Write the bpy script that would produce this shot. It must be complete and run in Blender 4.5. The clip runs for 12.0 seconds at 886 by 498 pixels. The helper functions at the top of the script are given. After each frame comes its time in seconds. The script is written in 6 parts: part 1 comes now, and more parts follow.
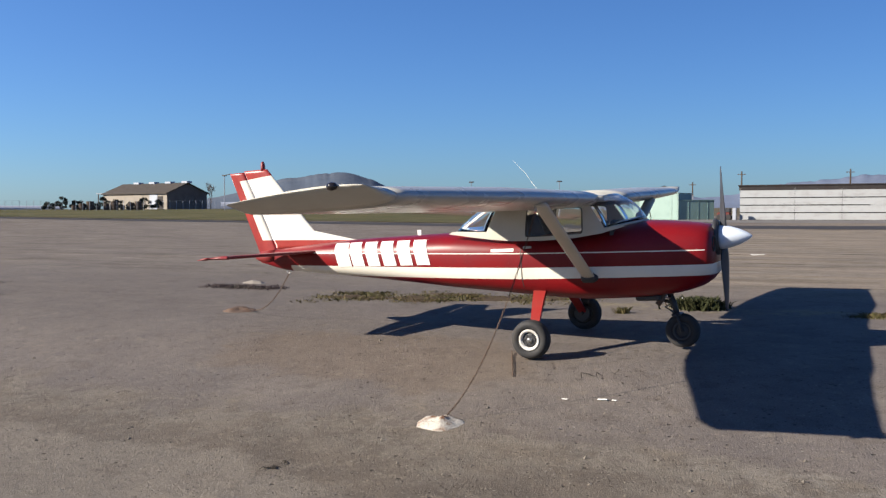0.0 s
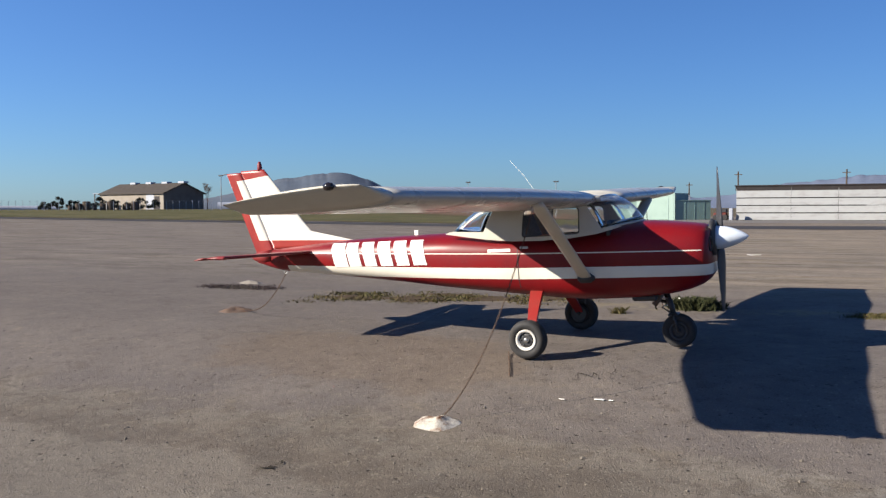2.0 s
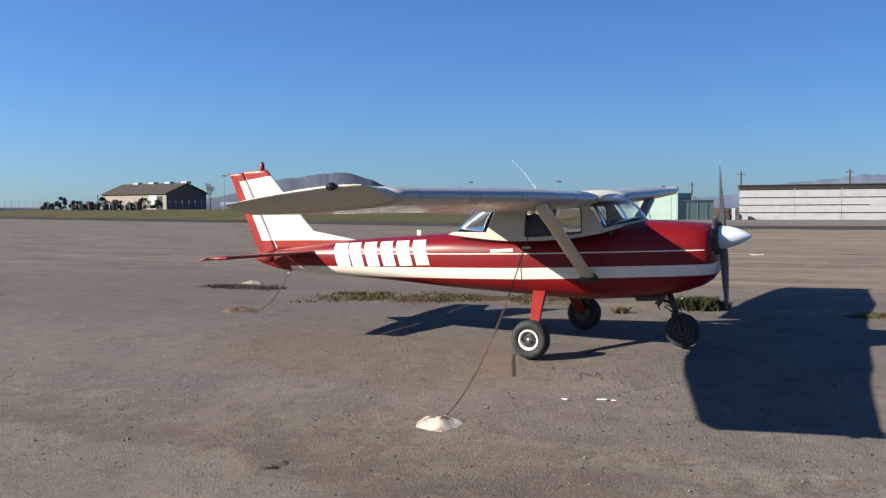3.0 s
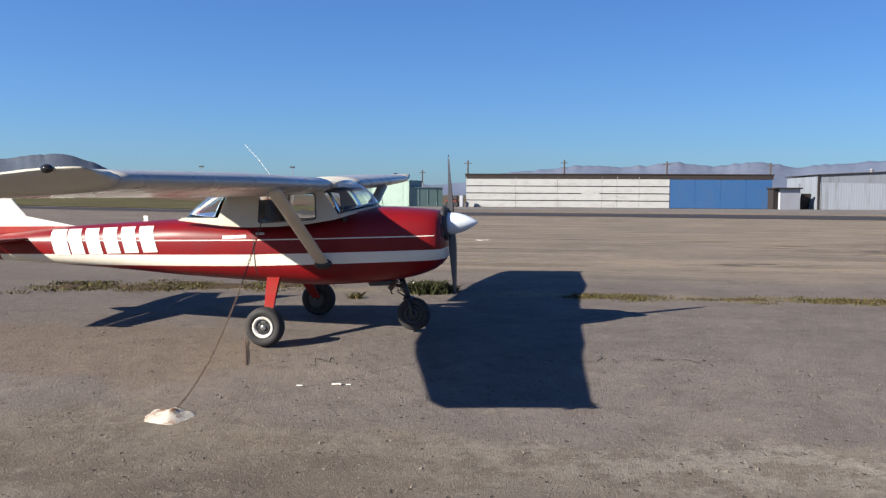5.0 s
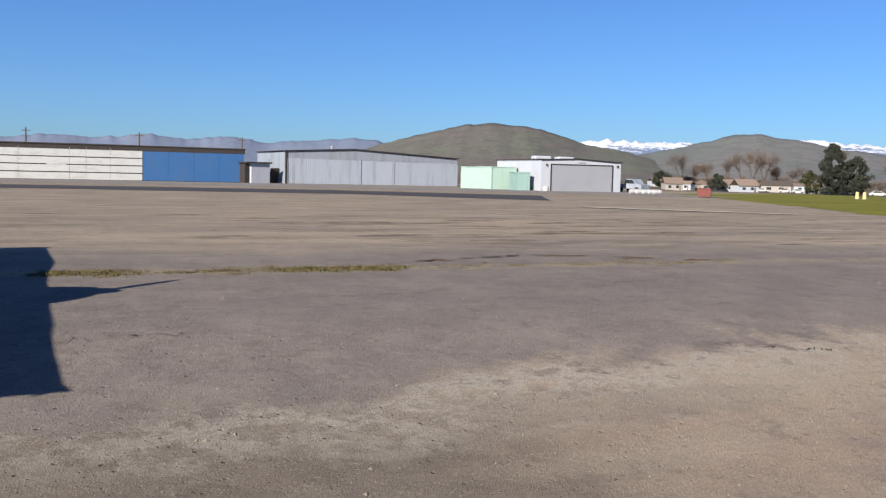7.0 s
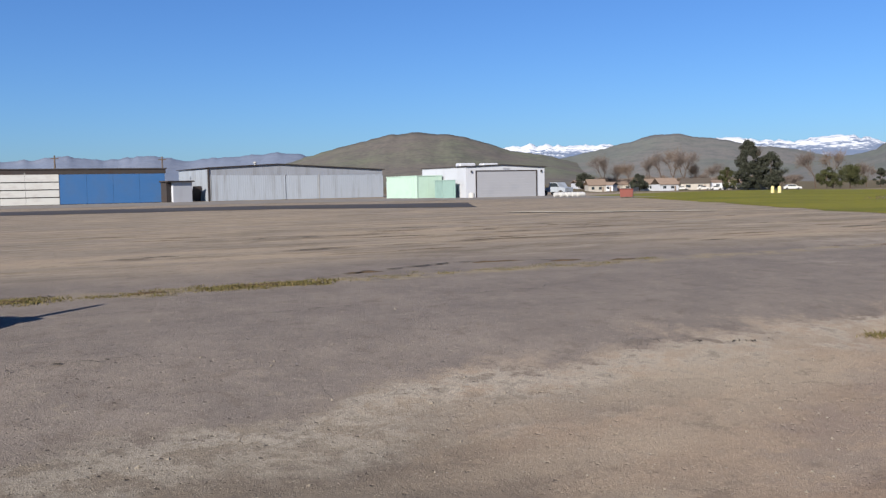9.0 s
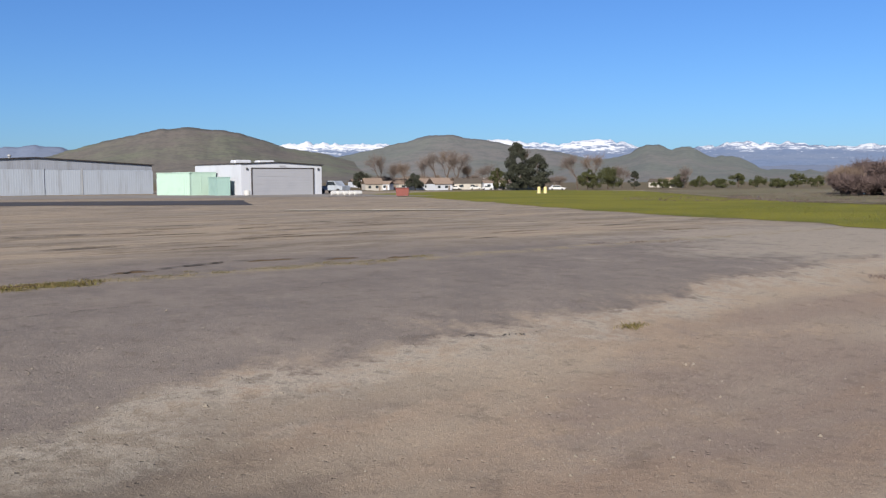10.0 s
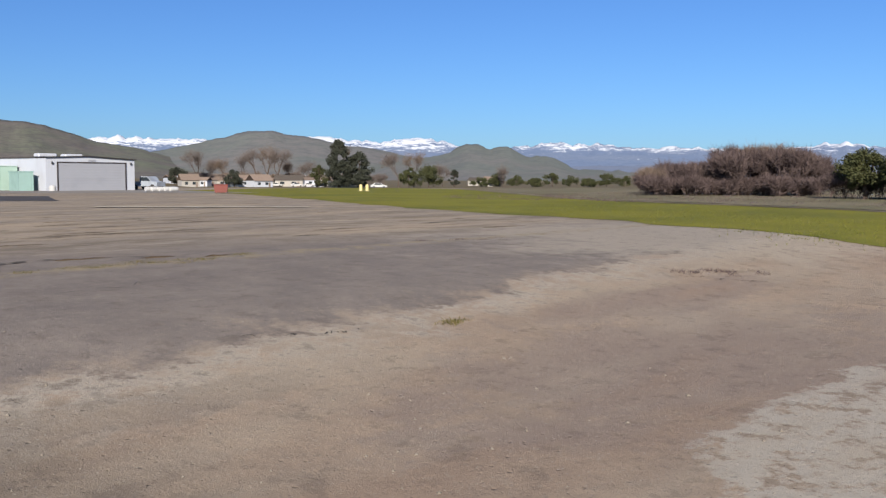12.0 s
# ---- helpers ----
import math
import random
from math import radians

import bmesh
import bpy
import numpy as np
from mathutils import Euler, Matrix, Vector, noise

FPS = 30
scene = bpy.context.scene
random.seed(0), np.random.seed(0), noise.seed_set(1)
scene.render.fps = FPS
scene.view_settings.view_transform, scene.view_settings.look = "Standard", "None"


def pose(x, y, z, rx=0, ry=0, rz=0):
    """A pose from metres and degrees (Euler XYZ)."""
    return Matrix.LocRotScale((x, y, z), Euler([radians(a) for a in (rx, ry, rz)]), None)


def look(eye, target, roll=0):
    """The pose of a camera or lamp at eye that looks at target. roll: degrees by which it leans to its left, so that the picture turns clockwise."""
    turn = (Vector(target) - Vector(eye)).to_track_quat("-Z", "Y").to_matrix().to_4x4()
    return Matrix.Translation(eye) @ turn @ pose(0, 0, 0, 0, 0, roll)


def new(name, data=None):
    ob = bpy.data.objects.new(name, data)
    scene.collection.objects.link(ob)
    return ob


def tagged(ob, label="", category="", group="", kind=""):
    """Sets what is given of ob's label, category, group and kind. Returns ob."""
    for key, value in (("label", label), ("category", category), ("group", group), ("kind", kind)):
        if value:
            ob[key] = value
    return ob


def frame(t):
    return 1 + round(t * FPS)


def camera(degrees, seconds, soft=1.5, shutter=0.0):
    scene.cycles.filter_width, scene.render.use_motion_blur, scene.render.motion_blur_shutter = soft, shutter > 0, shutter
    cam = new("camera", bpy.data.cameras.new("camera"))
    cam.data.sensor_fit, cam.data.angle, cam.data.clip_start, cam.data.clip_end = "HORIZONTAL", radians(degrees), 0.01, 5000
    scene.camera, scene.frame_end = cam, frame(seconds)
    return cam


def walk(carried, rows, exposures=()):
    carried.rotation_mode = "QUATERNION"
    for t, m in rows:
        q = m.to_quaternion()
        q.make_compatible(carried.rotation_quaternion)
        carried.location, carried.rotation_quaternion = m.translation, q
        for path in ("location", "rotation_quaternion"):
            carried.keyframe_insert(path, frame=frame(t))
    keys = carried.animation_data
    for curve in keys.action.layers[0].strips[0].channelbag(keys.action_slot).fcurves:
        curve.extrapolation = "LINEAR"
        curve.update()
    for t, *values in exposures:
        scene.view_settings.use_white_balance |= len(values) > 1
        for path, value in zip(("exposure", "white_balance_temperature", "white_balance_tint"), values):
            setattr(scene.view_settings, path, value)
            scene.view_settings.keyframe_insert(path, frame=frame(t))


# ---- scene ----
cam = camera(49.51, 12.0, soft=1.35)
EYE = (3.80, -10.71, 1.61)
PATH = [
    (0.0, 26.29, -2.44, 0.16), (0.5, 26.29, -2.47, 0.23), (1.0, 26.31, -2.47, 0.21), (1.5, 26.19, -2.37, 0.23),
    (2.0, 26.10, -2.43, 0.15), (2.5, 26.25, -2.43, 0.20), (2.7, 26.29, -2.43, 0.18), (4.3, 21.49, -2.65, 0.05),
    (4.5, 18.85, -2.78, -0.04), (5.0, 10.52, -3.24, -0.34), (5.5, 1.80, -3.65, -0.69), (6.0, -7.58, -4.11, -1.05),
    (6.5, -15.38, -4.30, -1.34), (7.0, -20.04, -4.41, -1.31), (9.0, -24.46, -3.83, 1.05), (9.5, -30.68, -4.01, 0.70),
    (10.0, -37.66, -4.09, 0.36), (10.5, -43.70, -4.14, 0.07), (11.0, -47.38, -4.17, -0.11),
    (11.5, -48.43, -4.20, -0.22), (12.0, -48.23, -4.25, -0.20),
]
walk(cam, [(t, pose(*EYE, 90 + p, r, y)) for t, y, p, r in PATH], [(0.0, 1.03), (4.0, 1.05), (5.5, 1.14), (6.8, 1.14), (9.0, 1.07), (12.0, 1.01)])

# ---- light ----
SUN_TO = Vector((-1.598, -1.376, 1.0)).normalized()
world = bpy.data.worlds.new("sky")
scene.world = world
world.use_nodes = True
wn = world.node_tree
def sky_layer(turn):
    """Clear sky; a second layer, its sun turned aside, is an added glow."""
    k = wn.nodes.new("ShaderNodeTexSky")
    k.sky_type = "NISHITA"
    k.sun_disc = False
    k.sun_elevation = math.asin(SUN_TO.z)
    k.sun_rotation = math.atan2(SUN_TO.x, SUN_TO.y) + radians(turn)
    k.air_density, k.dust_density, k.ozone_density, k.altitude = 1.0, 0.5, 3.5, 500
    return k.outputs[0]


def sky_mix(blend, factor, a, b):
    n = wn.nodes.new("ShaderNodeMix")
    n.data_type, n.blend_type = "RGBA", blend
    n.inputs[0].default_value = factor
    wn.links.new(a, n.inputs[6])
    if isinstance(b, tuple):
        n.inputs[7].default_value = b
    else:
        wn.links.new(b, n.inputs[7])
    return n.outputs[2]


# Turned second sky is mixed in to even out brightness across the view.
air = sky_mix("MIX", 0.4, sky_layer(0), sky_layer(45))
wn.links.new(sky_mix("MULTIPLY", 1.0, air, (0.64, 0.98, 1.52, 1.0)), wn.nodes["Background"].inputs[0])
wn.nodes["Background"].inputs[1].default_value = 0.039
sun = new("sun", bpy.data.lights.new("sun", "SUN"))
sun.data.energy, sun.data.angle, sun.data.color = 4.9, radians(0.5), (1.0, 0.92, 0.80)
sun.matrix_world = look((0, 0, 50), Vector((0, 0, 50)) - SUN_TO)


# ---- helpers of this scene ----
def smooth(a, b, v):
    u = min(1.0, max(0.0, (v - a) / (b - a)))
    return u * u * (3 - 2 * u)


# y, height of the ground, fitted to the camera's view: it climbs from the near side of the apron to the airplane and
# levels out beyond
GROUND = [(-14, -0.56), (-7, -0.52), (-4.5, -0.45), (-2, -0.185), (-1, -0.035), (0, 0.03), (1, 0.06), (2, 0.11), (5, 0.17), (8, 0.20), (30, 0.10), (60, 0.05)]


def gz(x, y):
    """Height of the ground, shaped to fit the camera's view: a rise across the apron, a bank on one side and a gentle
    fall to the houses on the other.
    """
    r = math.hypot(x - 3.8, y + 10.7)
    a = math.degrees(math.atan2(-(x - 3.8), y + 10.7))
    z = lerp_table(GROUND, y)[0] / (1 + (r / 60) ** 2)
    z -= 1.9 * smooth(-29, -34, a) * smooth(-120, -100, a) * smooth(115, 340, r)
    return z + 1.5 * smooth(18, 36, a) * smooth(170, 120, a) * smooth(50, 205, r)


def polar(az, d, z=None):
    x, y = EYE[0] - d * math.sin(radians(az)), EYE[1] + d * math.cos(radians(az))
    return Vector((x, y, gz(x, y) if z is None else z))


def part(name, bm, material, parent=None, label="", smooth_faces=False):
    me = bpy.data.meshes.new(name)
    bmesh.ops.recalc_face_normals(bm, faces=bm.faces[:])
    bm.to_mesh(me)
    bm.free()
    for m in (material if isinstance(material, (list, tuple)) else [material]):
        me.materials.append(m)
    if smooth_faces:
        me.shade_smooth()
    ob = new(name, me)
    if parent:
        ob.parent = parent
    if label:
        ob["label"] = label
    return ob


def thing(name, m, label, category, group="", kind=""):
    ob = new(name)
    ob.empty_display_size = 0.2
    ob.matrix_world = m
    return tagged(ob, label, category, group, kind)


def box(bm, x0, x1, y0, y1, z0, z1, bevel=0.0, mat=0):
    vs = [bm.verts.new((x, y, z)) for x in (x0, x1) for y in (y0, y1) for z in (z0, z1)]
    fs = []
    for q in ((0, 1, 3, 2), (4, 6, 7, 5), (0, 4, 5, 1), (2, 3, 7, 6), (0, 2, 6, 4), (1, 5, 7, 3)):
        f = bm.faces.new([vs[i] for i in q])
        f.material_index = mat
        fs.append(f)
    if bevel:
        bmesh.ops.bevel(bm, geom=list({e for f in fs for e in f.edges}), offset=bevel, segments=1, affect="EDGES")
    return bm


def boxed(*a, **k):
    return box(bmesh.new(), *a, **k)


def loft(rings, caps=True, closed=True, bm=None):
    """Skin between rings of points."""
    bm = bm or bmesh.new()
    vr = [[bm.verts.new(p) for p in r] for r in rings]
    n = len(rings[0])
    for a, b in zip(vr, vr[1:]):
        for i in range(n if closed else n - 1):
            j = (i + 1) % n
            bm.faces.new((a[i], a[j], b[j], b[i]))
    if caps and closed:
        bm.faces.new(vr[0][::-1])
        bm.faces.new(vr[-1])
    return bm


def tube(points, radii, n=8, bm=None, caps=True):
    """A round bar through points."""
    pts = [Vector(p) for p in points]
    if isinstance(radii, (int, float)):
        radii = [radii] * len(pts)
    rings = []
    for i, p in enumerate(pts):
        d = (pts[min(i + 1, len(pts) - 1)] - pts[max(i - 1, 0)]).normalized()
        q = d.to_track_quat("Z", "Y")
        rings.append([p + q @ Vector((radii[i] * math.cos(2 * math.pi * k / n), radii[i] * math.sin(2 * math.pi * k / n), 0)) for k in range(n)])
    return loft(rings, caps=caps, bm=bm)


def revolve(profile, axis="x", n=32, centre=(0, 0, 0)):
    """Profile of (along, radius) turned round an axis."""
    rings = []
    c = Vector(centre)
    for s, r in profile:
        ring = []
        for k in range(n):
            a = 2 * math.pi * k / n
            u, v = r * math.cos(a), r * math.sin(a)
            ring.append(c + Vector({"x": (s, u, v), "y": (u, s, v), "z": (u, v, s)}[axis]))
        rings.append(ring)
    return loft(rings)


def lerp_table(table, x):
    """Smooth interpolation in rows of (x, values...)."""
    t = table
    if x <= t[0][0]:
        return t[0][1:]
    for i in range(len(t) - 1):
        if x <= t[i + 1][0]:
            h = t[i + 1][0] - t[i][0]
            u = (x - t[i][0]) / h
            out = []
            for k in range(1, len(t[0])):
                p0, p1 = t[i][k], t[i + 1][k]
                m0 = (t[i + 1][k] - t[i - 1][k]) / (t[i + 1][0] - t[i - 1][0]) * h if i > 0 else p1 - p0
                m1 = (t[i + 2][k] - t[i][k]) / (t[i + 2][0] - t[i][0]) * h if i + 2 < len(t) else p1 - p0
                if (p1 - p0) * m0 <= 0:
                    m0 = 0
                if (p1 - p0) * m1 <= 0:
                    m1 = 0
                u2, u3 = u * u, u * u * u
                out.append((2 * u3 - 3 * u2 + 1) * p0 + (u3 - 2 * u2 + u) * m0 + (3 * u2 - 2 * u3) * p1 + (u3 - u2) * m1)
            return tuple(out)
    return t[-1][1:]


# ---- materials ----
class Nodes:
    """Short hand for building a node material."""

    def __init__(self, name):
        self.mat = bpy.data.materials.new(name)
        self.mat.use_nodes = True
        self.t = self.mat.node_tree
        self.b = self.t.nodes["Principled BSDF"]

    def put(self, socket, v):
        if isinstance(v, bpy.types.NodeSocket):
            self.t.links.new(v, socket)
        elif isinstance(v, (tuple, list)) and len(v) == 3 and socket.type == "RGBA":
            socket.default_value = (*v, 1)
        else:
            socket.default_value = v

    def node(self, kind):
        return self.t.nodes.new(kind)

    def math(self, op, a, b=0.0, c=None, clamp=False):
        n = self.node("ShaderNodeMath")
        n.operation, n.use_clamp = op, clamp
        self.put(n.inputs[0], a)
        self.put(n.inputs[1], b)
        if c is not None:
            self.put(n.inputs[2], c)
        return n.outputs[0]

    def coords(self, kind="Object"):
        return self.node("ShaderNodeTexCoord").outputs[kind]

    def world_pos(self):
        return self.node("ShaderNodeNewGeometry").outputs["Position"]

    def xyz(self, v):
        n = self.node("ShaderNodeSeparateXYZ")
        self.put(n.inputs[0], v)
        return n.outputs

    def scaled(self, v, s):
        n = self.node("ShaderNodeVectorMath")
        n.operation = "MULTIPLY"
        self.put(n.inputs[0], v)
        n.inputs[1].default_value = s
        return n.outputs[0]

    def noise(self, v, scale, detail=4.0, rough=0.6):
        n = self.node("ShaderNodeTexNoise")
        self.put(n.inputs["Vector"], v)
        n.inputs["Scale"].default_value = scale
        n.inputs["Detail"].default_value = detail
        n.inputs["Roughness"].default_value = rough
        return n.outputs[0]

    def cells(self, v, scale, feature="F1"):
        n = self.node("ShaderNodeTexVoronoi")
        n.feature = feature
        self.put(n.inputs["Vector"], v)
        n.inputs["Scale"].default_value = scale
        return n.outputs[0]

    def step(self, v, a, b, lo=0.0, hi=1.0):
        n = self.node("ShaderNodeMapRange")
        n.interpolation_type = "SMOOTHSTEP"
        self.put(n.inputs[0], v)
        for i, q in enumerate((a, b, lo, hi)):
            n.inputs[i + 1].default_value = q
        return n.outputs[0]

    def mix(self, f, a, b, blend="MIX"):
        n = self.node("ShaderNodeMix")
        n.data_type, n.blend_type = "RGBA", blend
        self.put(n.inputs[0], f)
        self.put(n.inputs[6], a)
        self.put(n.inputs[7], b)
        return n.outputs[2]

    def bump(self, h, strength=0.3, dist=0.01):
        n = self.node("ShaderNodeBump")
        n.inputs["Strength"].default_value = strength
        n.inputs["Distance"].default_value = dist
        self.put(n.inputs["Height"], h)
        self.t.links.new(n.outputs[0], self.b.inputs["Normal"])

    def done(self, colour, rough=0.6, metal=0.0, **more):
        self.put(self.b.inputs["Base Color"], colour)
        self.put(self.b.inputs["Roughness"], rough)
        self.put(self.b.inputs["Metallic"], metal)
        for k, v in more.items():
            self.put(self.b.inputs[k], v)
        return self.mat


def worn(name, colour, rough=0.5, metal=0.0, dirt=None, scale=3.0, amount=0.35, bump=0.05, stretch=(1, 1, 1), each=0.0):
    """Painted or plain surface with stains at two scales."""
    n = Nodes(name)
    v = n.scaled(n.coords(), stretch)
    big, fine = n.noise(v, scale, 5), n.noise(v, scale * 14, 3)
    dirt = dirt or tuple(c * 0.55 for c in colour)
    c = n.mix(n.math("MULTIPLY", n.step(big, 0.45, 0.75), amount), colour, dirt)
    c = n.mix(n.math("MULTIPLY", n.step(fine, 0.5, 0.8), amount * 0.5), c, dirt)
    if each:
        rnd = n.node("ShaderNodeObjectInfo").outputs["Random"]
        c = n.mix(n.math("MULTIPLY", rnd, each), c, tuple(q * 0.6 for q in colour))
    if bump:
        n.bump(fine, bump, 0.01)
    return n.done(c, n.step(big, 0.2, 0.8, rough * 0.85, min(1, rough * 1.2)), metal, **{"Specular IOR Level": 0.1 if rough > 0.85 else 0.5})


def between(n, x, z, x0, za0, za1, zb0, zb1, x1):
    """1 where z lies between two straight lines over x."""
    f = n.math("DIVIDE", n.math("SUBTRACT", x, x0), x1 - x0)
    lo = n.math("MULTIPLY_ADD", f, za1 - za0, za0)
    hi = n.math("MULTIPLY_ADD", f, zb1 - zb0, zb0)
    a = n.math("GREATER_THAN", z, lo)
    b = n.math("LESS_THAN", z, hi)
    return n.math("MULTIPLY", a, b)


RED, CREAM = (0.180, 0.006, 0.008), (0.74, 0.70, 0.60)


def fuselage_paint():
    n = Nodes("fuselage_paint")
    v = n.coords()
    x, y, z = n.xyz(v)
    fwd = n.math("GREATER_THAN", x, -0.17)
    s1 = between(n, x, z, -3.17, 0.878, 0.789, 1.007, 0.918, -0.17)
    s2 = between(n, x, z, -0.17, 0.789, 0.770, 0.918, 0.889, 1.95)
    t1 = between(n, x, z, -3.17, 1.166, 1.074, 1.180, 1.086, -0.17)
    t2 = between(n, x, z, -0.17, 1.074, 1.036, 1.086, 1.047, 1.95)
    stop = n.math("LESS_THAN", x, 1.84)
    aft = n.math("GREATER_THAN", x, -3.60)
    s = n.math("ADD", n.math("MULTIPLY", fwd, s2), n.math("MULTIPLY", n.math("SUBTRACT", 1.0, fwd), s1))
    t = n.math("ADD", n.math("MULTIPLY", fwd, t2), n.math("MULTIPLY", n.math("SUBTRACT", 1.0, fwd), t1))
    t = n.math("MULTIPLY", t, stop)
    m = n.math("MULTIPLY", n.math("ADD", s, t, clamp=True), aft)
    big, fine = n.noise(v, 2.2, 5), n.noise(v, 45, 3)
    red = n.mix(n.step(big, 0.35, 0.7), RED, (0.140, 0.005, 0.008))
    cream = n.mix(n.step(big, 0.4, 0.75), CREAM, (0.66, 0.62, 0.53))
    c = n.mix(m, red, cream)
    c = n.mix(n.math("MULTIPLY", n.step(fine, 0.62, 0.8), 0.25), c, (0.18, 0.13, 0.10))
    n.bump(big, 0.06, 0.02)
    return n.done(c, n.step(big, 0.2, 0.8, 0.30, 0.44), **{"Specular IOR Level": 0.28})


def fin_paint():
    n = Nodes("fin_paint")
    v = n.coords()
    x, y, z = n.xyz(v)
    te = n.math("MULTIPLY_ADD", z, -0.383, -4.18 + 1.208 * 0.383 + 0.135)
    a = n.math("LESS_THAN", x, te)
    top = n.math("GREATER_THAN", n.math("MULTIPLY_ADD", x, -0.09, z), 2.215 + 0.09 * 4.1)
    low = n.math("LESS_THAN", n.math("MULTIPLY_ADD", x, 0.035, z), 1.366 - 0.035 * 4.11)
    m = n.math("ADD", n.math("ADD", a, top), low, clamp=True)
    big = n.noise(v, 3, 5)
    red = n.mix(n.step(big, 0.4, 0.7), (0.31, 0.030, 0.022), (0.22, 0.016, 0.015))
    cream = n.mix(n.step(big, 0.4, 0.75), CREAM, (0.70, 0.66, 0.56))
    return n.done(n.mix(m, cream, red), 0.38)


def ground_material():
    n = Nodes("apron")
    p = n.world_pos()
    x, y, z = n.xyz(p)
    w1 = n.noise(p, 0.16, 5, 0.65)      # large patches
    w2 = n.noise(p, 0.9, 7, 0.72)       # stains
    w3 = n.noise(p, 7.0, 5, 0.7)        # mottling
    w4 = n.noise(p, 70.0, 3, 0.6)       # aggregate
    w5 = n.noise(p, 2.7, 7, 0.75)       # blotches
    off = n.noise(n.scaled(p, (1, 1, 0)), 0.45, 7, 0.7)
    streak = n.noise(n.scaled(p, (0.10, 0.42, 1)), 1.0, 8, 0.75)

    def blob(cx, cy, rx, ry, warp=1.1, soft=0.18):
        """Patch with a ragged outline."""
        dx = n.math("DIVIDE", n.math("SUBTRACT", x, cx), rx)
        dy = n.math("DIVIDE", n.math("SUBTRACT", y, cy), ry)
        r = n.math("SQRT", n.math("ADD", n.math("MULTIPLY", dx, dx), n.math("MULTIPLY", dy, dy)))
        r = n.math("MULTIPLY_ADD", n.math("SUBTRACT", off, 0.5), warp * 2.2, r)
        r = n.math("MULTIPLY_ADD", n.math("SUBTRACT", w5, 0.5), warp * 0.9, r)
        return n.step(r, 1.0 + soft, 1.0 - soft)

    asphalt = n.mix(n.step(w2, 0.32, 0.66), (0.172, 0.147, 0.129), (0.134, 0.115, 0.104))
    gravel = n.mix(n.step(w2, 0.35, 0.66), (0.140, 0.115, 0.091), (0.100, 0.083, 0.068))
    dirt = n.mix(n.step(w2, 0.3, 0.7), (0.262, 0.202, 0.147), (0.208, 0.160, 0.122))
    pale = (0.300, 0.274, 0.232)
    # border between coarse, worn surface near by and the smoother apron
    bend = n.math("MINIMUM", n.math("MAXIMUM", n.math("SUBTRACT", x, 4.0), 0.0), 8.0)
    line = n.math("MULTIPLY_ADD", bend, 0.17, n.math("MULTIPLY_ADD", n.math("MAXIMUM", n.math("SUBTRACT", x, 12.0), 0.0), 0.13, -3.25))
    d = n.math("SUBTRACT", y, line)
    d = n.math("MULTIPLY_ADD", n.math("SUBTRACT", off, 0.5), 3.2, d)
    d = n.math("MULTIPLY_ADD", n.math("SUBTRACT", w5, 0.5), 1.9, d)
    far_side = n.step(d, -0.45, 0.45)
    near = n.mix(n.step(n.math("MULTIPLY_ADD", n.math("SUBTRACT", w1, 0.5), 9.0, x), 5.5, 9.5), gravel, dirt)
    c = n.mix(far_side, near, asphalt)
    rim = n.math("MULTIPLY", n.step(d, -1.4, -0.25), n.step(d, 0.18, -0.15))
    c = n.mix(n.math("MULTIPLY", rim, n.math("MULTIPLY", n.step(w5, 0.40, 0.56, 0.10, 0.72), n.step(x, 1.0, 6.5, 0.30, 1.0))), c, pale)
    # beyond the weed strip: tan, streaked along its length
    far = n.step(n.math("MULTIPLY_ADD", n.math("SUBTRACT", w1, 0.5), 6.0, y), 4.5, 8.5)
    tan = n.mix(n.step(streak, 0.40, 0.58), (0.300, 0.240, 0.172), (0.210, 0.175, 0.140))
    tan = n.mix(n.step(x, -2.0, -14.0, 0.0, 0.8), tan, asphalt)
    c = n.mix(n.math("MULTIPLY", far, 0.85), c, tan)
    dark = n.step(n.noise(n.scaled(p, (0.22, 0.9, 1)), 1.0, 8, 0.78), 0.505, 0.575)
    c = n.mix(n.math("MULTIPLY", n.math("MULTIPLY", dark, far), 0.50), c, (0.080, 0.062, 0.040))
    bright = n.step(n.noise(n.scaled(p, (0.16, 0.8, 2)), 1.3, 8, 0.78), 0.55, 0.62)
    c = n.mix(n.math("MULTIPLY", n.math("MULTIPLY", bright, far), 0.6), c, (0.300, 0.262, 0.205))
    # patches of their own
    c = n.mix(n.math("MULTIPLY", blob(28.5, 2.0, 8.0, 4.6, 1.0, 0.35), 0.72), c, (0.285, 0.248, 0.202))
    c = n.mix(n.math("MULTIPLY", blob(14.2, -5.6, 4.2, 2.0), 0.7), c, (0.178, 0.140, 0.118))
    c = n.mix(n.math("MULTIPLY", blob(18.0, -3.2, 4.0, 0.7), 0.6), c, (0.165, 0.130, 0.112))
    c = n.mix(n.math("MULTIPLY", blob(12.9, -8.8, 3.2, 1.75, 0.7, 0.06), n.step(w5, 0.60, 0.50, 0.15, 0.9)), c, pale)
    c = n.mix(n.math("MULTIPLY", blob(8.2, -3.5, 1.8, 0.45), 0.45), c, (0.115, 0.094, 0.080))
    c = n.mix(n.math("MULTIPLY", blob(-7.5, 3.0, 6.0, 4.0, 1.6, 0.5), 0.45), c, (0.118, 0.098, 0.086))
    c = n.mix(n.math("MULTIPLY", blob(-3.0, -5.2, 3.2, 0.8), 0.55), c, (0.205, 0.180, 0.150))
    c = n.mix(n.math("MULTIPLY", blob(-1.5, -1.2, 2.2, 1.0), 0.45), c, (0.135, 0.098, 0.068))
    sweep = n.noise(n.scaled(p, (0.22, 0.75, 1)), 1.0, 3, 0.5)
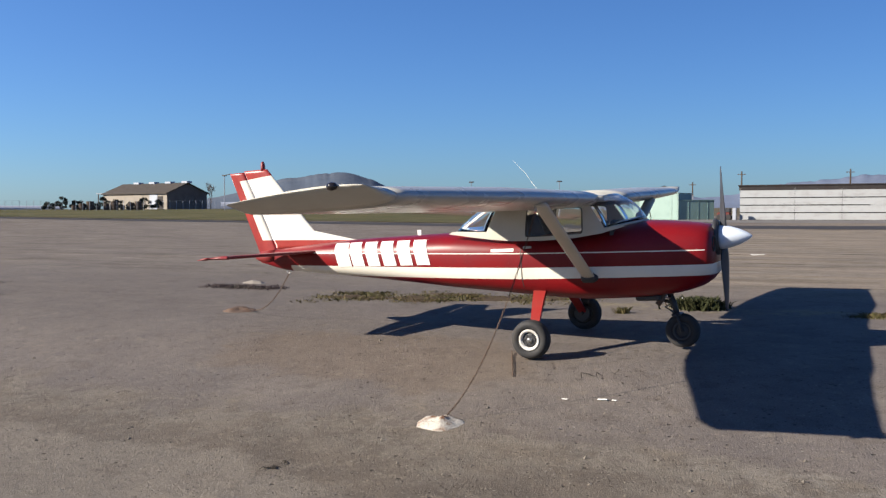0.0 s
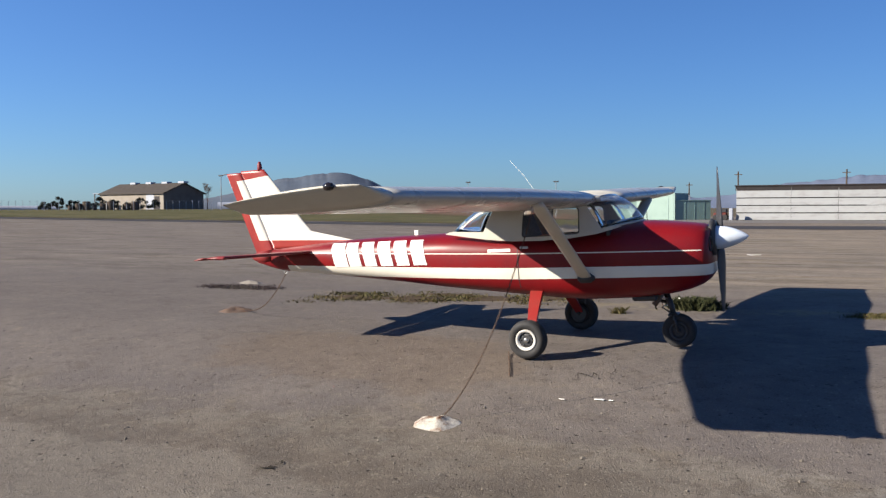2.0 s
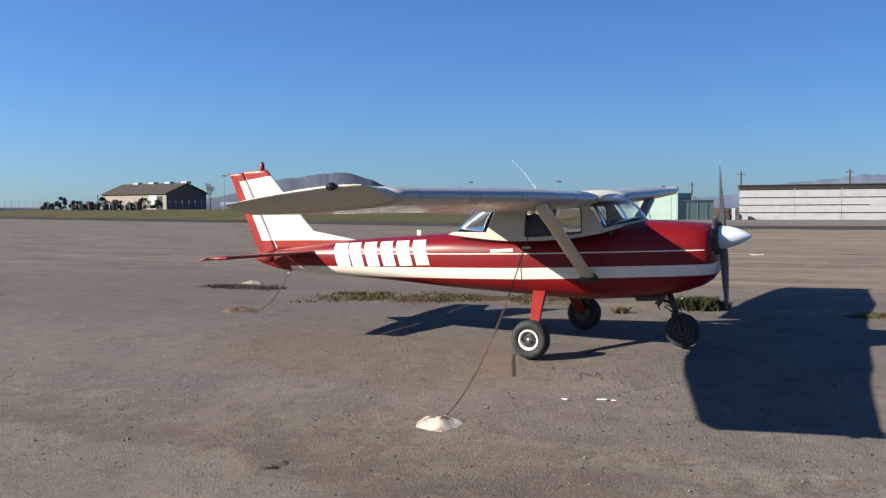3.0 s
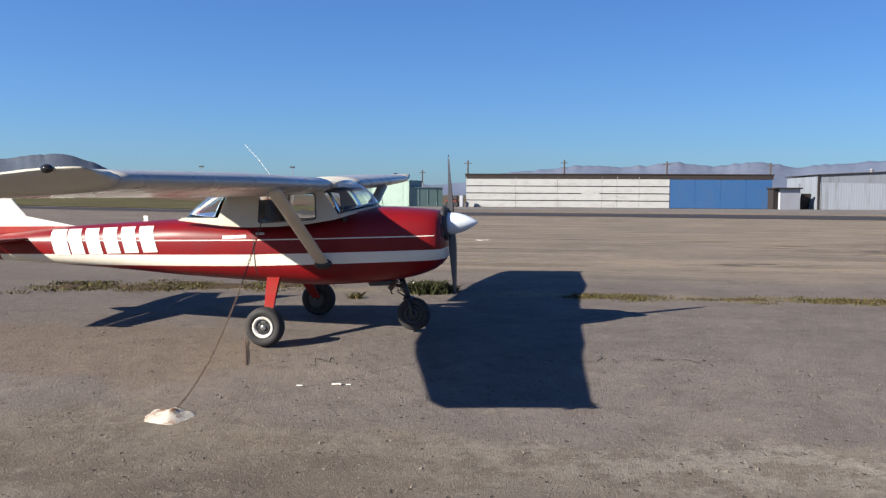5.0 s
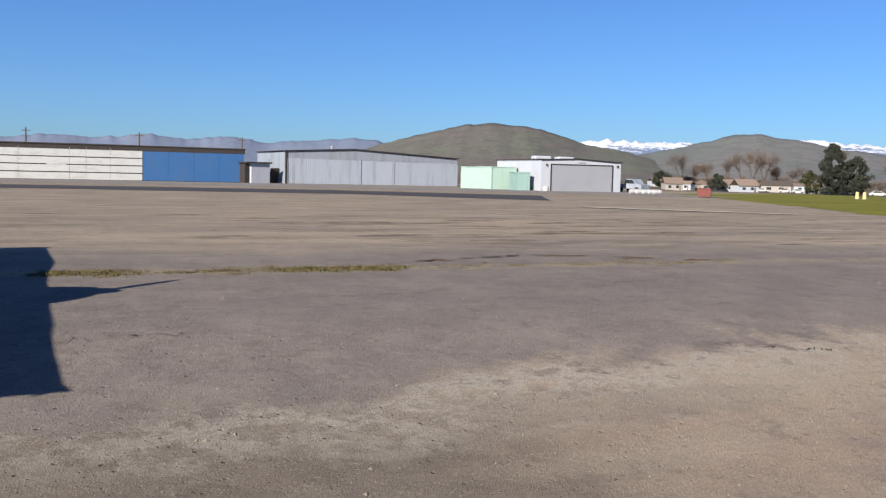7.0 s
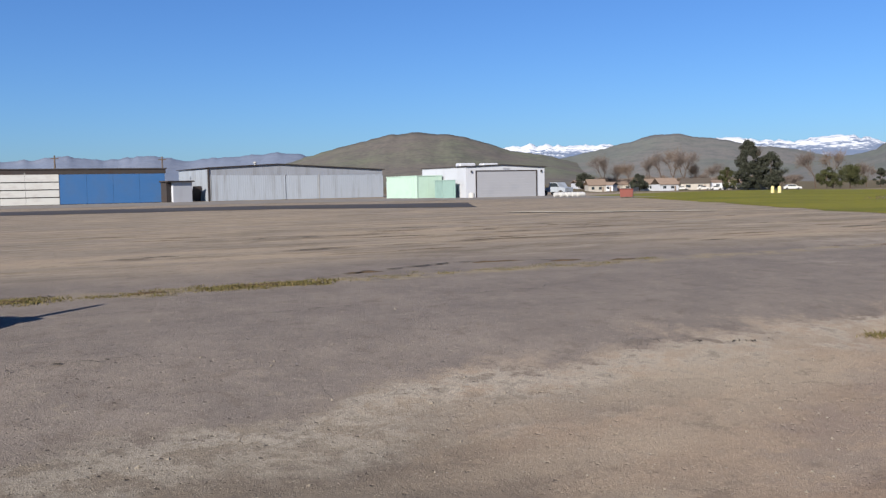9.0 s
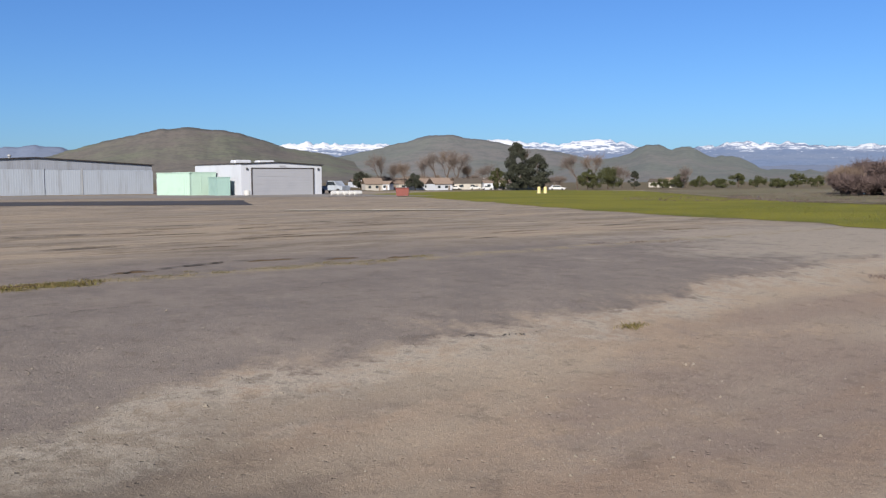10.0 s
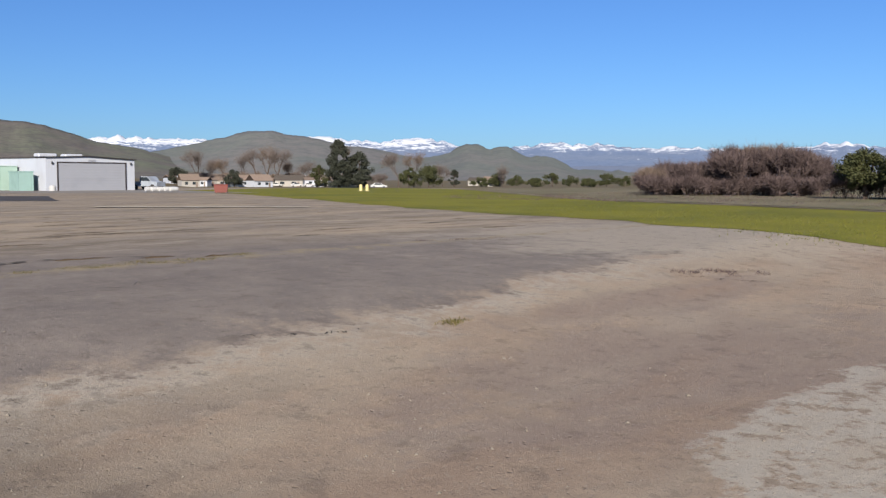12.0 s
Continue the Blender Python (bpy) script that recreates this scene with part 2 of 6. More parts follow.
    dusty = n.math("MULTIPLY", n.step(x, 4.0, 8.0), n.math("SUBTRACT", 1.0, far_side))
    c = n.mix(n.math("MULTIPLY", n.math("MULTIPLY", n.step(sweep, 0.46, 0.66), dusty), 0.55), c, (0.262, 0.222, 0.172))
    c = n.mix(n.math("MULTIPLY", n.math("MULTIPLY", n.step(sweep, 0.44, 0.30), dusty), 0.5), c, (0.205, 0.146, 0.106))
    # dry strip that carries the weeds
    s = n.math("SUBTRACT", y, n.math("MULTIPLY_ADD", n.math("MAXIMUM", n.math("SUBTRACT", x, 5.0), 0.0), 0.05, 3.45))
    s = n.math("ABSOLUTE", n.math("MULTIPLY_ADD", n.math("SUBTRACT", w2, 0.5), 1.6, s))
    s = n.math("MULTIPLY", n.step(s, 0.50, 0.1), n.step(x, -7.5, -4.5))
    c = n.mix(n.math("MULTIPLY", s, n.step(w5, 0.42, 0.58)), c, (0.225, 0.185, 0.125))
    # stains, chips and pits
    coarse = n.step(x, 9.0, 3.0, 0.45, 1.0)
    c = n.mix(n.math("MULTIPLY", n.step(w5, 0.54, 0.62), 0.40), c, (0.098, 0.078, 0.062))
    c = n.mix(n.math("MULTIPLY", n.step(w5, 0.42, 0.36), 0.35), c, (0.225, 0.190, 0.148))
    c = n.mix(n.math("MULTIPLY", n.step(w3, 0.56, 0.68), n.math("MULTIPLY", coarse, 0.48)), c, (0.092, 0.076, 0.062))
    c = n.mix(n.math("MULTIPLY", n.step(w3, 0.42, 0.32), 0.35), c, (0.230, 0.200, 0.160))
    pit = n.math("MAXIMUM", n.math("MULTIPLY", n.step(n.cells(p, 5.5), 0.13, 0.06), n.step(w2, 0.36, 0.50)), n.math("MULTIPLY", n.step(n.cells(p, 17.0), 0.20, 0.12), n.step(w3, 0.44, 0.54)))
    c = n.mix(n.math("MULTIPLY", pit, n.math("MULTIPLY", coarse, 0.8)), c, (0.045, 0.037, 0.030))
    chip = n.math("MULTIPLY", n.step(n.cells(p, 13.0), 0.16, 0.10), n.step(w5, 0.55, 0.45))
    c = n.mix(n.math("MULTIPLY", chip, 0.55), c, (0.290, 0.265, 0.225))
    c = n.mix(n.math("MULTIPLY", n.step(w4, 0.56, 0.70), n.math("MULTIPLY", coarse, 0.60)), c, (0.070, 0.058, 0.046))
    c = n.mix(n.math("MULTIPLY", n.step(w4, 0.42, 0.32), n.math("MULTIPLY", coarse, 0.40)), c, (0.260, 0.230, 0.190))
    # distant fields
    rr = n.math("SQRT", n.math("ADD", n.math("MULTIPLY", x, x), n.math("MULTIPLY", y, y)))
    field = n.mix(n.step(w1, 0.4, 0.6), (0.095, 0.080, 0.045), (0.120, 0.094, 0.062))
    c = n.mix(n.step(rr, 150, 190), c, field)
    h = n.math("ADD", n.math("MULTIPLY", w4, 0.40), n.math("ADD", n.math("MULTIPLY", w3, 0.45), n.math("MULTIPLY", w2, 1.2)))
    h = n.math("SUBTRACT", h, n.math("MULTIPLY", pit, 0.4))
    n.bump(h, 0.7, 0.03)
    return n.done(c, 0.95, **{"Specular IOR Level": 0.12})


def grass_material(name, a, b, c2):
    n = Nodes(name)
    p = n.world_pos()
    big, mid, fine = n.noise(p, 0.12, 4), n.noise(p, 1.1, 5), n.noise(p, 14, 3)
    c = n.mix(n.step(big, 0.4, 0.62), a, b)
    c = n.mix(n.math("MULTIPLY", n.step(mid, 0.5, 0.7), 0.6), c, c2)
    c = n.mix(n.math("MULTIPLY", n.step(fine, 0.45, 0.7), 0.5), c, tuple(q * 0.5 for q in a))
    n.bump(fine, 0.8, 0.06)
    return n.done(c, 0.9, **{"Specular IOR Level": 0.1})


def leaf_material(name, a, b):
    n = Nodes(name)
    rnd = n.node("ShaderNodeNewGeometry").outputs["Random Per Island"]
    c = n.mix(rnd, a, b)
    c = n.mix(n.math("MULTIPLY", n.noise(n.coords(), 3.0, 3), 0.4), c, tuple(q * 0.45 for q in a))
    return n.done(c, 0.75, **{"Specular IOR Level": 0.2})


def hill_material(name, grass, bush, rock, scale, snow=None):
    n = Nodes(name)
    p = n.world_pos()
    x, y, z = n.xyz(p)
    big, mid, fine = n.noise(p, scale, 6, 0.65), n.noise(p, scale * 6, 5, 0.7), n.noise(p, scale * 30, 3)
    c = n.mix(n.step(big, 0.38, 0.62), grass, rock)
    c = n.mix(n.math("MULTIPLY", n.step(mid, 0.45, 0.65), 0.6), c, bush)
    c = n.mix(n.math("MULTIPLY", n.step(fine, 0.46, 0.66), 0.45), c, tuple(q * 0.8 for q in bush))
    if snow:
        lim = n.math("MULTIPLY_ADD", n.math("SUBTRACT", mid, 0.5), 230.0, z)
        lim = n.math("MULTIPLY_ADD", n.math("SUBTRACT", big, 0.5), 150.0, lim)
        lim = n.math("MULTIPLY_ADD", n.math("SUBTRACT", fine, 0.5), 130.0, lim)
        c = n.mix(n.step(lim, snow + 6, snow + 34), c, (0.62, 0.65, 0.70))
    return n.done(c, 0.95, **{"Specular IOR Level": 0.05})


def glass_material():
    n = Nodes("cabin_glass")
    n.put(n.b.inputs["Transmission Weight"], 1.0)
    n.put(n.b.inputs["IOR"], 1.38)
    return n.done((0.95, 0.97, 0.97), 0.02, **{"Specular IOR Level": 0.6, "Coat Weight": 0.0})


M = {
    "apron": ground_material(), "fuselage": fuselage_paint(), "fin": fin_paint(), "glass": glass_material(),
    # Cream and wing paint are darker than the fin's, deepening their shade.
    "cream": worn("cream_paint", (0.503, 0.474, 0.400), 0.38, dirt=(0.407, 0.370, 0.296), scale=1.6, amount=0.5),
    "wing": worn("wing_paint", (0.400, 0.390, 0.360), 0.28, dirt=(0.385, 0.357, 0.301), scale=1.2, amount=0.45),
    "letter": worn("white_letter_paint", (0.82, 0.80, 0.74), 0.4, scale=4, amount=0.2),
    "red": worn("red_paint", RED, 0.50, dirt=(0.22, 0.03, 0.02), scale=3, amount=0.5),
    "legred": worn("gear_leg_paint", (0.25, 0.017, 0.015), 0.4, dirt=(0.17, 0.03, 0.02), scale=6, amount=0.5),
    "spinner": worn("spinner_paint", (0.70, 0.76, 0.82), 0.3, scale=5, amount=0.25),
    "rubber": worn("tyre_rubber", (0.022, 0.021, 0.022), 0.8, dirt=(0.07, 0.06, 0.05), scale=8, amount=0.5),
    "rim": worn("wheel_rim_paint", (0.62, 0.60, 0.56), 0.45, dirt=(0.25, 0.2, 0.15), scale=9, amount=0.5),
    "dark": worn("dark_metal", (0.03, 0.03, 0.033), 0.5, scale=8, amount=0.3),
    "steel": worn("bare_steel", (0.38, 0.38, 0.38), 0.42, 0.9, scale=10, amount=0.5),
    "chain": worn("rusty_chain", (0.10, 0.065, 0.045), 0.8, dirt=(0.16, 0.07, 0.03), scale=20, amount=0.6),
    "inside": worn("cabin_lining", (0.055, 0.055, 0.06), 0.8, scale=5, amount=0.3),
    "seat": worn("seat_fabric", (0.10, 0.11, 0.13), 0.9, scale=6, amount=0.4),
    "lens": worn("nav_lens", (0.015, 0.012, 0.012), 0.15, scale=5, amount=0.1),
    "blade": worn("propeller_paint", (0.045, 0.047, 0.055), 0.35, scale=6, amount=0.4),
    "white_rock": worn("whitewashed_concrete", (0.560, 0.520, 0.450), 0.9, dirt=(0.200, 0.095, 0.050), scale=8, amount=1.2, bump=0.9),
    "rust": worn("rusty_earth", (0.078, 0.054, 0.034), 0.95, dirt=(0.052, 0.042, 0.024), scale=7, amount=0.7, bump=0.4),
    "road": worn("taxiway_asphalt", (0.052, 0.049, 0.052), 0.9, dirt=(0.077, 0.070, 0.063), scale=0.15, amount=0.7, bump=0.1),
    "paleline": worn("faded_line_paint", (0.400, 0.365, 0.300), 0.9, dirt=(0.230, 0.195, 0.155), scale=0.8, amount=0.9),
    "verge": worn("pale_concrete", (0.189, 0.175, 0.161), 0.9, dirt=(0.126, 0.112, 0.098), scale=0.3, amount=0.6),
    "plank": worn("white_door_plank", (0.361, 0.367, 0.367), 0.6, dirt=(0.229, 0.217, 0.205), scale=0.7, amount=0.55, stretch=(1, 1, 2.5), each=0.12),
    "bluedoor": worn("blue_door_paint", (0.018, 0.076, 0.202), 0.55, dirt=(0.025, 0.066, 0.151), scale=0.6, amount=0.5),
    "fascia": worn("black_fascia", (0.018, 0.014, 0.014), 0.8, dirt=(0.03, 0.016, 0.013), scale=1.2, amount=0.5),
    "galv": worn("galvanised_sheet", (0.246, 0.276, 0.325), 0.5, 0.0, dirt=(0.165, 0.176, 0.198), scale=0.9, amount=0.9, stretch=(1.663, 1.663, 0.162), each=0.2),
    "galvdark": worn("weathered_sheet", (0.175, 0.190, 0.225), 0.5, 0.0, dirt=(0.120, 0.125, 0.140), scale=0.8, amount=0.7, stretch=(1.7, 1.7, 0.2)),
    "galvroof": worn("galvanised_roof", (0.231, 0.238, 0.252), 0.55, 0.2, scale=1, amount=0.5),
    "mint": worn("mint_paint", (0.270, 0.375, 0.325), 0.6, dirt=(0.215, 0.300, 0.262), scale=0.8, amount=0.4),
    "mintdark": worn("sage_paint", (0.190, 0.290, 0.270), 0.6, dirt=(0.140, 0.215, 0.205), scale=0.8, amount=0.4),
    "whitewall": worn("white_steel_wall", (0.348, 0.365, 0.410), 0.5, dirt=(0.272, 0.279, 0.305), scale=0.8, amount=0.35, stretch=(1, 1, 0.3)),
    "greydoor": worn("grey_door_steel", (0.231, 0.238, 0.266), 0.55, dirt=(0.175, 0.182, 0.210), scale=0.5, amount=0.4),
    "beige": worn("beige_siding", (0.250, 0.216, 0.178), 0.8, dirt=(0.190, 0.160, 0.135), scale=0.6, amount=0.5),
    "shadebrown": worn("gable_shade_and_door_brown", (0.154, 0.119, 0.098), 0.8, scale=0.6, amount=0.4),
    "shingle": worn("grey_roofing", (0.075, 0.064, 0.055), 0.9, scale=1.5, amount=0.5),
    "tileroof": worn("tan_roofing", (0.190, 0.145, 0.118), 0.9, scale=1.5, amount=0.5, each=0.5),
    "housewall": worn("house_stucco", (0.260, 0.245, 0.225), 0.8, dirt=(0.214, 0.193, 0.171), scale=0.7, amount=0.4, each=0.35),
    "carwhite": worn("white_car_paint", (0.358, 0.358, 0.358), 0.3, scale=2, amount=0.15),
    "carglass": worn("tinted_car_glass", (0.02, 0.025, 0.03), 0.08, scale=2, amount=0.1),
    "binred": worn("red_bin_paint", (0.115, 0.020, 0.014), 0.6, dirt=(0.100, 0.034, 0.024), scale=2, amount=0.6),
    "yellow": worn("yellow_paint", (0.44, 0.37, 0.17), 0.6, scale=2, amount=0.3),
    "wood": worn("weathered_pole", (0.091, 0.070, 0.056), 0.9, scale=3, amount=0.5),
    "bark": worn("bark", (0.070, 0.052, 0.042), 0.95, scale=4, amount=0.5, bump=0.4),
    "path": worn("dirt_track", (0.150, 0.125, 0.095), 0.95, scale=0.4, amount=0.5),
    "crack": worn("crack_dirt", (0.038, 0.032, 0.025), 0.98, dirt=(0.063, 0.056, 0.032), scale=3, amount=0.6),
    "pebble": worn("loose_stone", (0.161, 0.140, 0.115), 0.9, dirt=(0.063, 0.052, 0.042), scale=9, amount=0.7),
    "grass": grass_material("field_grass", (0.158, 0.150, 0.020), (0.112, 0.116, 0.018), (0.172, 0.142, 0.046)),
    "drygrass": grass_material("dry_grass", (0.115, 0.100, 0.044), (0.076, 0.076, 0.030), (0.145, 0.112, 0.064)),
    "scrub": grass_material("scrub_soil", (0.160, 0.138, 0.090), (0.118, 0.110, 0.062), (0.190, 0.150, 0.112)),
    "reddirt": grass_material("red_soil", (0.182, 0.105, 0.070), (0.140, 0.098, 0.063), (0.105, 0.084, 0.042)),
    "weedleaf": leaf_material("weed_leaf", (0.059, 0.059, 0.017), (0.133, 0.098, 0.045)),
    "grassblade": leaf_material("grass_blade", (0.106, 0.106, 0.011), (0.073, 0.078, 0.011)),
    # Evergreen leaves are lightened a little, haze mixed into the colour.
    "evergreen": leaf_material("evergreen_leaf", (0.026, 0.031, 0.022), (0.046, 0.048, 0.034)),
    "shrub": leaf_material("shrub_leaf", (0.034, 0.041, 0.014), (0.059, 0.059, 0.025)),
    "twig": leaf_material("bare_twig", (0.058, 0.042, 0.043), (0.108, 0.078, 0.072)),
    # Far twigs are paler and greyer, haze put into their colour.
    "twigfar": leaf_material("haze_pale_twig", (0.098, 0.080, 0.073), (0.135, 0.108, 0.094)),
    "twigpale": leaf_material("pale_twig", (0.147, 0.108, 0.084), (0.105, 0.081, 0.066)),
    # Nearer hills carry some haze too, greyed and blued in their colours.
    "hillgreen": hill_material("green_hill", (0.118, 0.126, 0.094), (0.078, 0.077, 0.073), (0.120, 0.107, 0.098), 0.004),
    "hilldull": hill_material("haze_dull_hill", (0.124, 0.136, 0.124), (0.094, 0.101, 0.104), (0.146, 0.140, 0.136), 0.004),
    # Far ranges: distance haze is painted in as blue base colours.
    "hillblue": hill_material("haze_blue_range", (0.150, 0.180, 0.246), (0.130, 0.158, 0.222), (0.168, 0.192, 0.252), 0.002),
    "hazeslate": hill_material("haze_slate_hill", (0.098, 0.118, 0.150), (0.080, 0.098, 0.128), (0.112, 0.126, 0.152), 0.004),
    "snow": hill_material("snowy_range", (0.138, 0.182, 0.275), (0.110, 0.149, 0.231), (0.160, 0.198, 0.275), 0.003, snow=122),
}
# ---- ground and distance ----
def build_ground():
    bm = bmesh.new()
    radii = [0.0] + [1.0 * 1.062 ** i for i in range(0, 145)]
    radii = [r for r in radii if r < 4900] + [4900]
    n = 192
    rings = []
    for r in radii[1:]:
        ring = []
        for k in range(n):
            a = 2 * math.pi * k / n
            x, y = EYE[0] + r * math.sin(a), EYE[1] + r * math.cos(a)
            ring.append(bm.verts.new((x, y, gz(x, y))))
        rings.append(ring)
    c = bm.verts.new((EYE[0], EYE[1], gz(EYE[0], EYE[1])))
    for k in range(n):
        bm.faces.new((c, rings[0][k], rings[0][(k + 1) % n]))
    for a, b in zip(rings, rings[1:]):
        for k in range(n):
            j = (k + 1) % n
            bm.faces.new((a[k], b[k], b[j], a[j]))
    ob = part("ground", bm, M["apron"], smooth_faces=True)
    return tagged(ob, "worn grey-brown asphalt apron with gravel and dirt patches", "ground", kind="structure")


def sheet(name, outline, material, label, category, lift=0.012, cuts=24, across=6, ragged=0.0):
    """A ground cover between two lines of points (near side, far side), draped on the ground."""
    near, far = outline
    bm = bmesh.new()
    rows = []

    def at(line, u):
        f = u * (len(line) - 1)
        i = min(int(f), len(line) - 2)
        return Vector(line[i]).lerp(Vector(line[i + 1]), f - i)

    for i in range(cuts + 1):
        a, b = at(near, i / cuts), at(far, i / cuts)
        row = []
        for j in range(across + 1):
            p = a.lerp(b, j / across)
            if ragged and j in (0, across):
                p += Vector((noise.noise((p.x * 0.35, p.y * 0.35, j)), noise.noise((p.y * 0.35, p.x * 0.35, 7)))) * ragged
            row.append(bm.verts.new((p.x, p.y, gz(p.x, p.y) + lift)))
        rows.append(row)
    for a, b in zip(rows, rows[1:]):
        for j in range(across):
            bm.faces.new((a[j], b[j], b[j + 1], a[j + 1]))
    return tagged(part(name, bm, material, smooth_faces=True), label, category, kind="structure")


def ridge(name, az0, az1, d, bumps, material, label, base=0.25, rough=0.06, seed=0, steps=220, deep=0.35, foot=-2.0, power=1.0):
    """A range of hills: a crest of overlapping swells, fitted to the camera's view, with spurs running down towards the
    viewer.
    """
    bm = bmesh.new()
    across = 18
    rows = []
    for i in range(steps + 1):
        az = az0 + (az1 - az0) * i / steps
        e = base + sum(h * math.exp(-abs((az - c) / w) ** 2.2) for c, w, h in bumps)
        soft_e = e
        e += rough * (noise.fractal((az * 1.7, seed, 0.3), 0.8, 2.1, 6))
        fade = smooth(az0, az0 + 2.0, az) * smooth(az1, az1 - 2.0, az)
        e, soft_e = e * fade, soft_e * fade
        row = []
        for j in range(across + 1):
            u = j / across
            dd = d * (1 - deep * (1 - u)) if u <= 1 else d
            top = EYE[2] + d * math.tan(radians(max(soft_e + (e - soft_e) * u ** 6, 0.02)))
            h = foot + (top - foot) * u ** (1.0 + 0.5 * power)
            if 0 < j < across:
                h *= 1 + 0.07 * (1 - u) * noise.fractal((az * 1.1, u * 3, seed + 4), 0.9, 2.0, 5)
            row.append(bm.verts.new(polar(az, dd, h)))
        row.append(bm.verts.new(polar(az, d * 1.12, foot)))
        rows.append(row)
    for a, b in zip(rows, rows[1:]):
        for j in range(len(a) - 1):
            bm.faces.new((a[j], b[j], b[j + 1], a[j + 1]))
    return tagged(part(name, bm, material, smooth_faces=True), label, "hills", kind="structure")


build_ground()
ridge("hill_left", 27.5, 46, 2600, [(29.5, 1.61, 0.7), (31.2, 1.61, 1.11), (32.9, 1.61, 1.27), (34.6, 1.61, 0.94), (36.3, 1.61, 0.99), (38, 1.61, 0.43), (39.7, 1.61, 0.35)], M["hazeslate"], "hill beyond the far field, its haze painted in as blue", 0.15, 0.05, 1)
ridge("range_blue", -20, 18, 3900, [(-17, 1.8, 0.64), (-15.1, 1.8, 0.99), (-13.2, 1.8, 0.69), (-11.3, 1.8, 0.81), (-9.4, 1.8, 0.46), (-7.5, 1.8, 1.01), (-5.6, 1.8, 0.49), (-3.7, 1.8, 0.86), (-1.8, 1.8, 0.75), (0.1, 1.8, 0.53), (2, 1.8, 0.78), (3.9, 1.8, 0.55), (5.8, 1.8, 0.51), (7.7, 1.8, 0.39)], M["hillblue"], "far mountain range tinted blue for haze", 0.6, 0.09, 3)
ridge("range_snow", -80, -9, 4550, [(-70.9, 1.99, 0.29), (-68.8, 1.99, 0.02), (-62.5, 1.99, 0.06), (-60.4, 1.99, 0.05), (-58.3, 1.99, 0.16), (-56.2, 1.99, 0.17), (-54.1, 1.99, 0.24), (-47.8, 1.99, 0.37), (-45.7, 1.99, 0.38), (-43.6, 1.99, 0.13), (-41.5, 1.99, 0.48), (-39.4, 1.99, 0.39), (-37.3, 1.99, 0.05), (-35.2, 1.99, 0.17), (-33.1, 1.99, 0.33), (-31, 1.99, 0.24), (-28.9, 1.99, 0.39), (-26.8, 1.99, 0.16)], M["snow"], "distant snow-capped mountain range, rock tinted blue for haze", 1.68, 0.17, 5, steps=520)
ridge("hill_green", -38.0, -13.0, 1900, [(-30.8, 2.09, 0.62), (-28.6, 2.09, 0.58), (-26.4, 2.09, 1.2), (-24.2, 2.09, 1.36), (-22, 2.09, 1.46), (-19.8, 2.09, 1.11), (-17.6, 2.09, 0.83), (-15.4, 2.09, 0.42)], M["hillgreen"], "rounded green and brown hill behind the hangars", 0.75, 0.05, 7, power=0.6)
ridge("hill_middle", -50, -27, 2100, [(-46, 1.61, 0.05), (-44.3, 1.61, 0.48), (-42.6, 1.61, 0.37), (-40.9, 1.61, 0.8), (-39.2, 1.61, 0.79), (-37.5, 1.61, 1.12), (-35.8, 1.61, 0.77), (-34.1, 1.61, 0.57), (-32.4, 1.61, 0.31), (-30.7, 1.61, 0.14)], M["hilldull"], "rounded green hill dotted with brush, dulled for haze", 1.05, 0.05, 9, power=0.6)
ridge("hill_right", -66, -42, 1750, [(-58, 0.95, 0.05), (-57, 0.95, 0.14), (-55, 0.95, 0.52), (-54, 0.95, 0.58), (-53, 0.95, 0.42), (-52, 0.95, 1.11), (-51, 0.95, 0.64), (-50, 0.95, 1.17), (-49, 0.95, 0.76), (-48, 0.95, 0.58), (-47, 0.95, 0.48), (-46, 0.95, 0.39), (-45, 0.95, 0.43)], M["hilldull"], "low green hill with scattered brush, greyed for haze", 0.35, 0.10, 11, power=0.6)
ridge("foothill", -80, -52, 2600, [(-58, 3, 0.3), (-66, 4, 0.35), (-74, 4, 0.4)], M["hillblue"], "low foothills tinted blue for haze", 0.45, 0.06, 13)

sheet("taxiway", ([(-190, 64), (-60, 62), (0, 62), (22, 59), (33, 48)], [(-190, 67), (-60, 66.5), (0, 76), (24, 74), (40, 64)]), M["road"], "dark asphalt taxiway across the airfield", "taxiway", 0.02, 40, 4, 0.6)
sheet("hangar_apron", ([(-40, 92), (0, 91), (30, 86), (64, 68)], [(-40, 113), (0, 113), (30, 112), (66, 92)]), M["verge"], "pale concrete apron before the hangars", "pavement", 0.02, 30, 4, 0.4)
sheet("grass_field", ([(64, 84), (58.0, 63), (46.5, 38), (36.4, 17.8), (31.2, 3.4), (30.6, -3.0), (24, -30)], [(132, 128), (110, 82), (64, 30), (60, 24), (50, 4), (42, -22)]), M["grass"], "short yellow-green grass field", "grass", 0.012, 160, 10, 0.6)
sheet("dirt_path", ([(110, 82), (64, 30), (60, 24), (50, 4), (42, -22)], [(111, 82), (65, 30), (61, 24), (51, 4), (43, -22)]), M["path"], "pale dirt track beside the grass", "path", 0.03, 60, 2, 0.3)
sheet("scrub_ground", ([(112, 82), (66, 30), (62, 24), (52, 4), (44, -22)], [(300, 190), (260, 120), (240, 80), (220, 40), (200, -20)]), M["scrub"], "rough brown ground with dry weeds", "ground", 0.03, 60, 12, 0.8)
sheet("verge_grass", ([(-260, 68.5), (-120, 68), (-60, 68), (-20, 76)], [(-420, 260), (-200, 200), (-120, 170), (-60, 160)]), M["drygrass"], "dry olive grass verge beyond the taxiway", "grass", 0.05, 60, 12, 1.0)
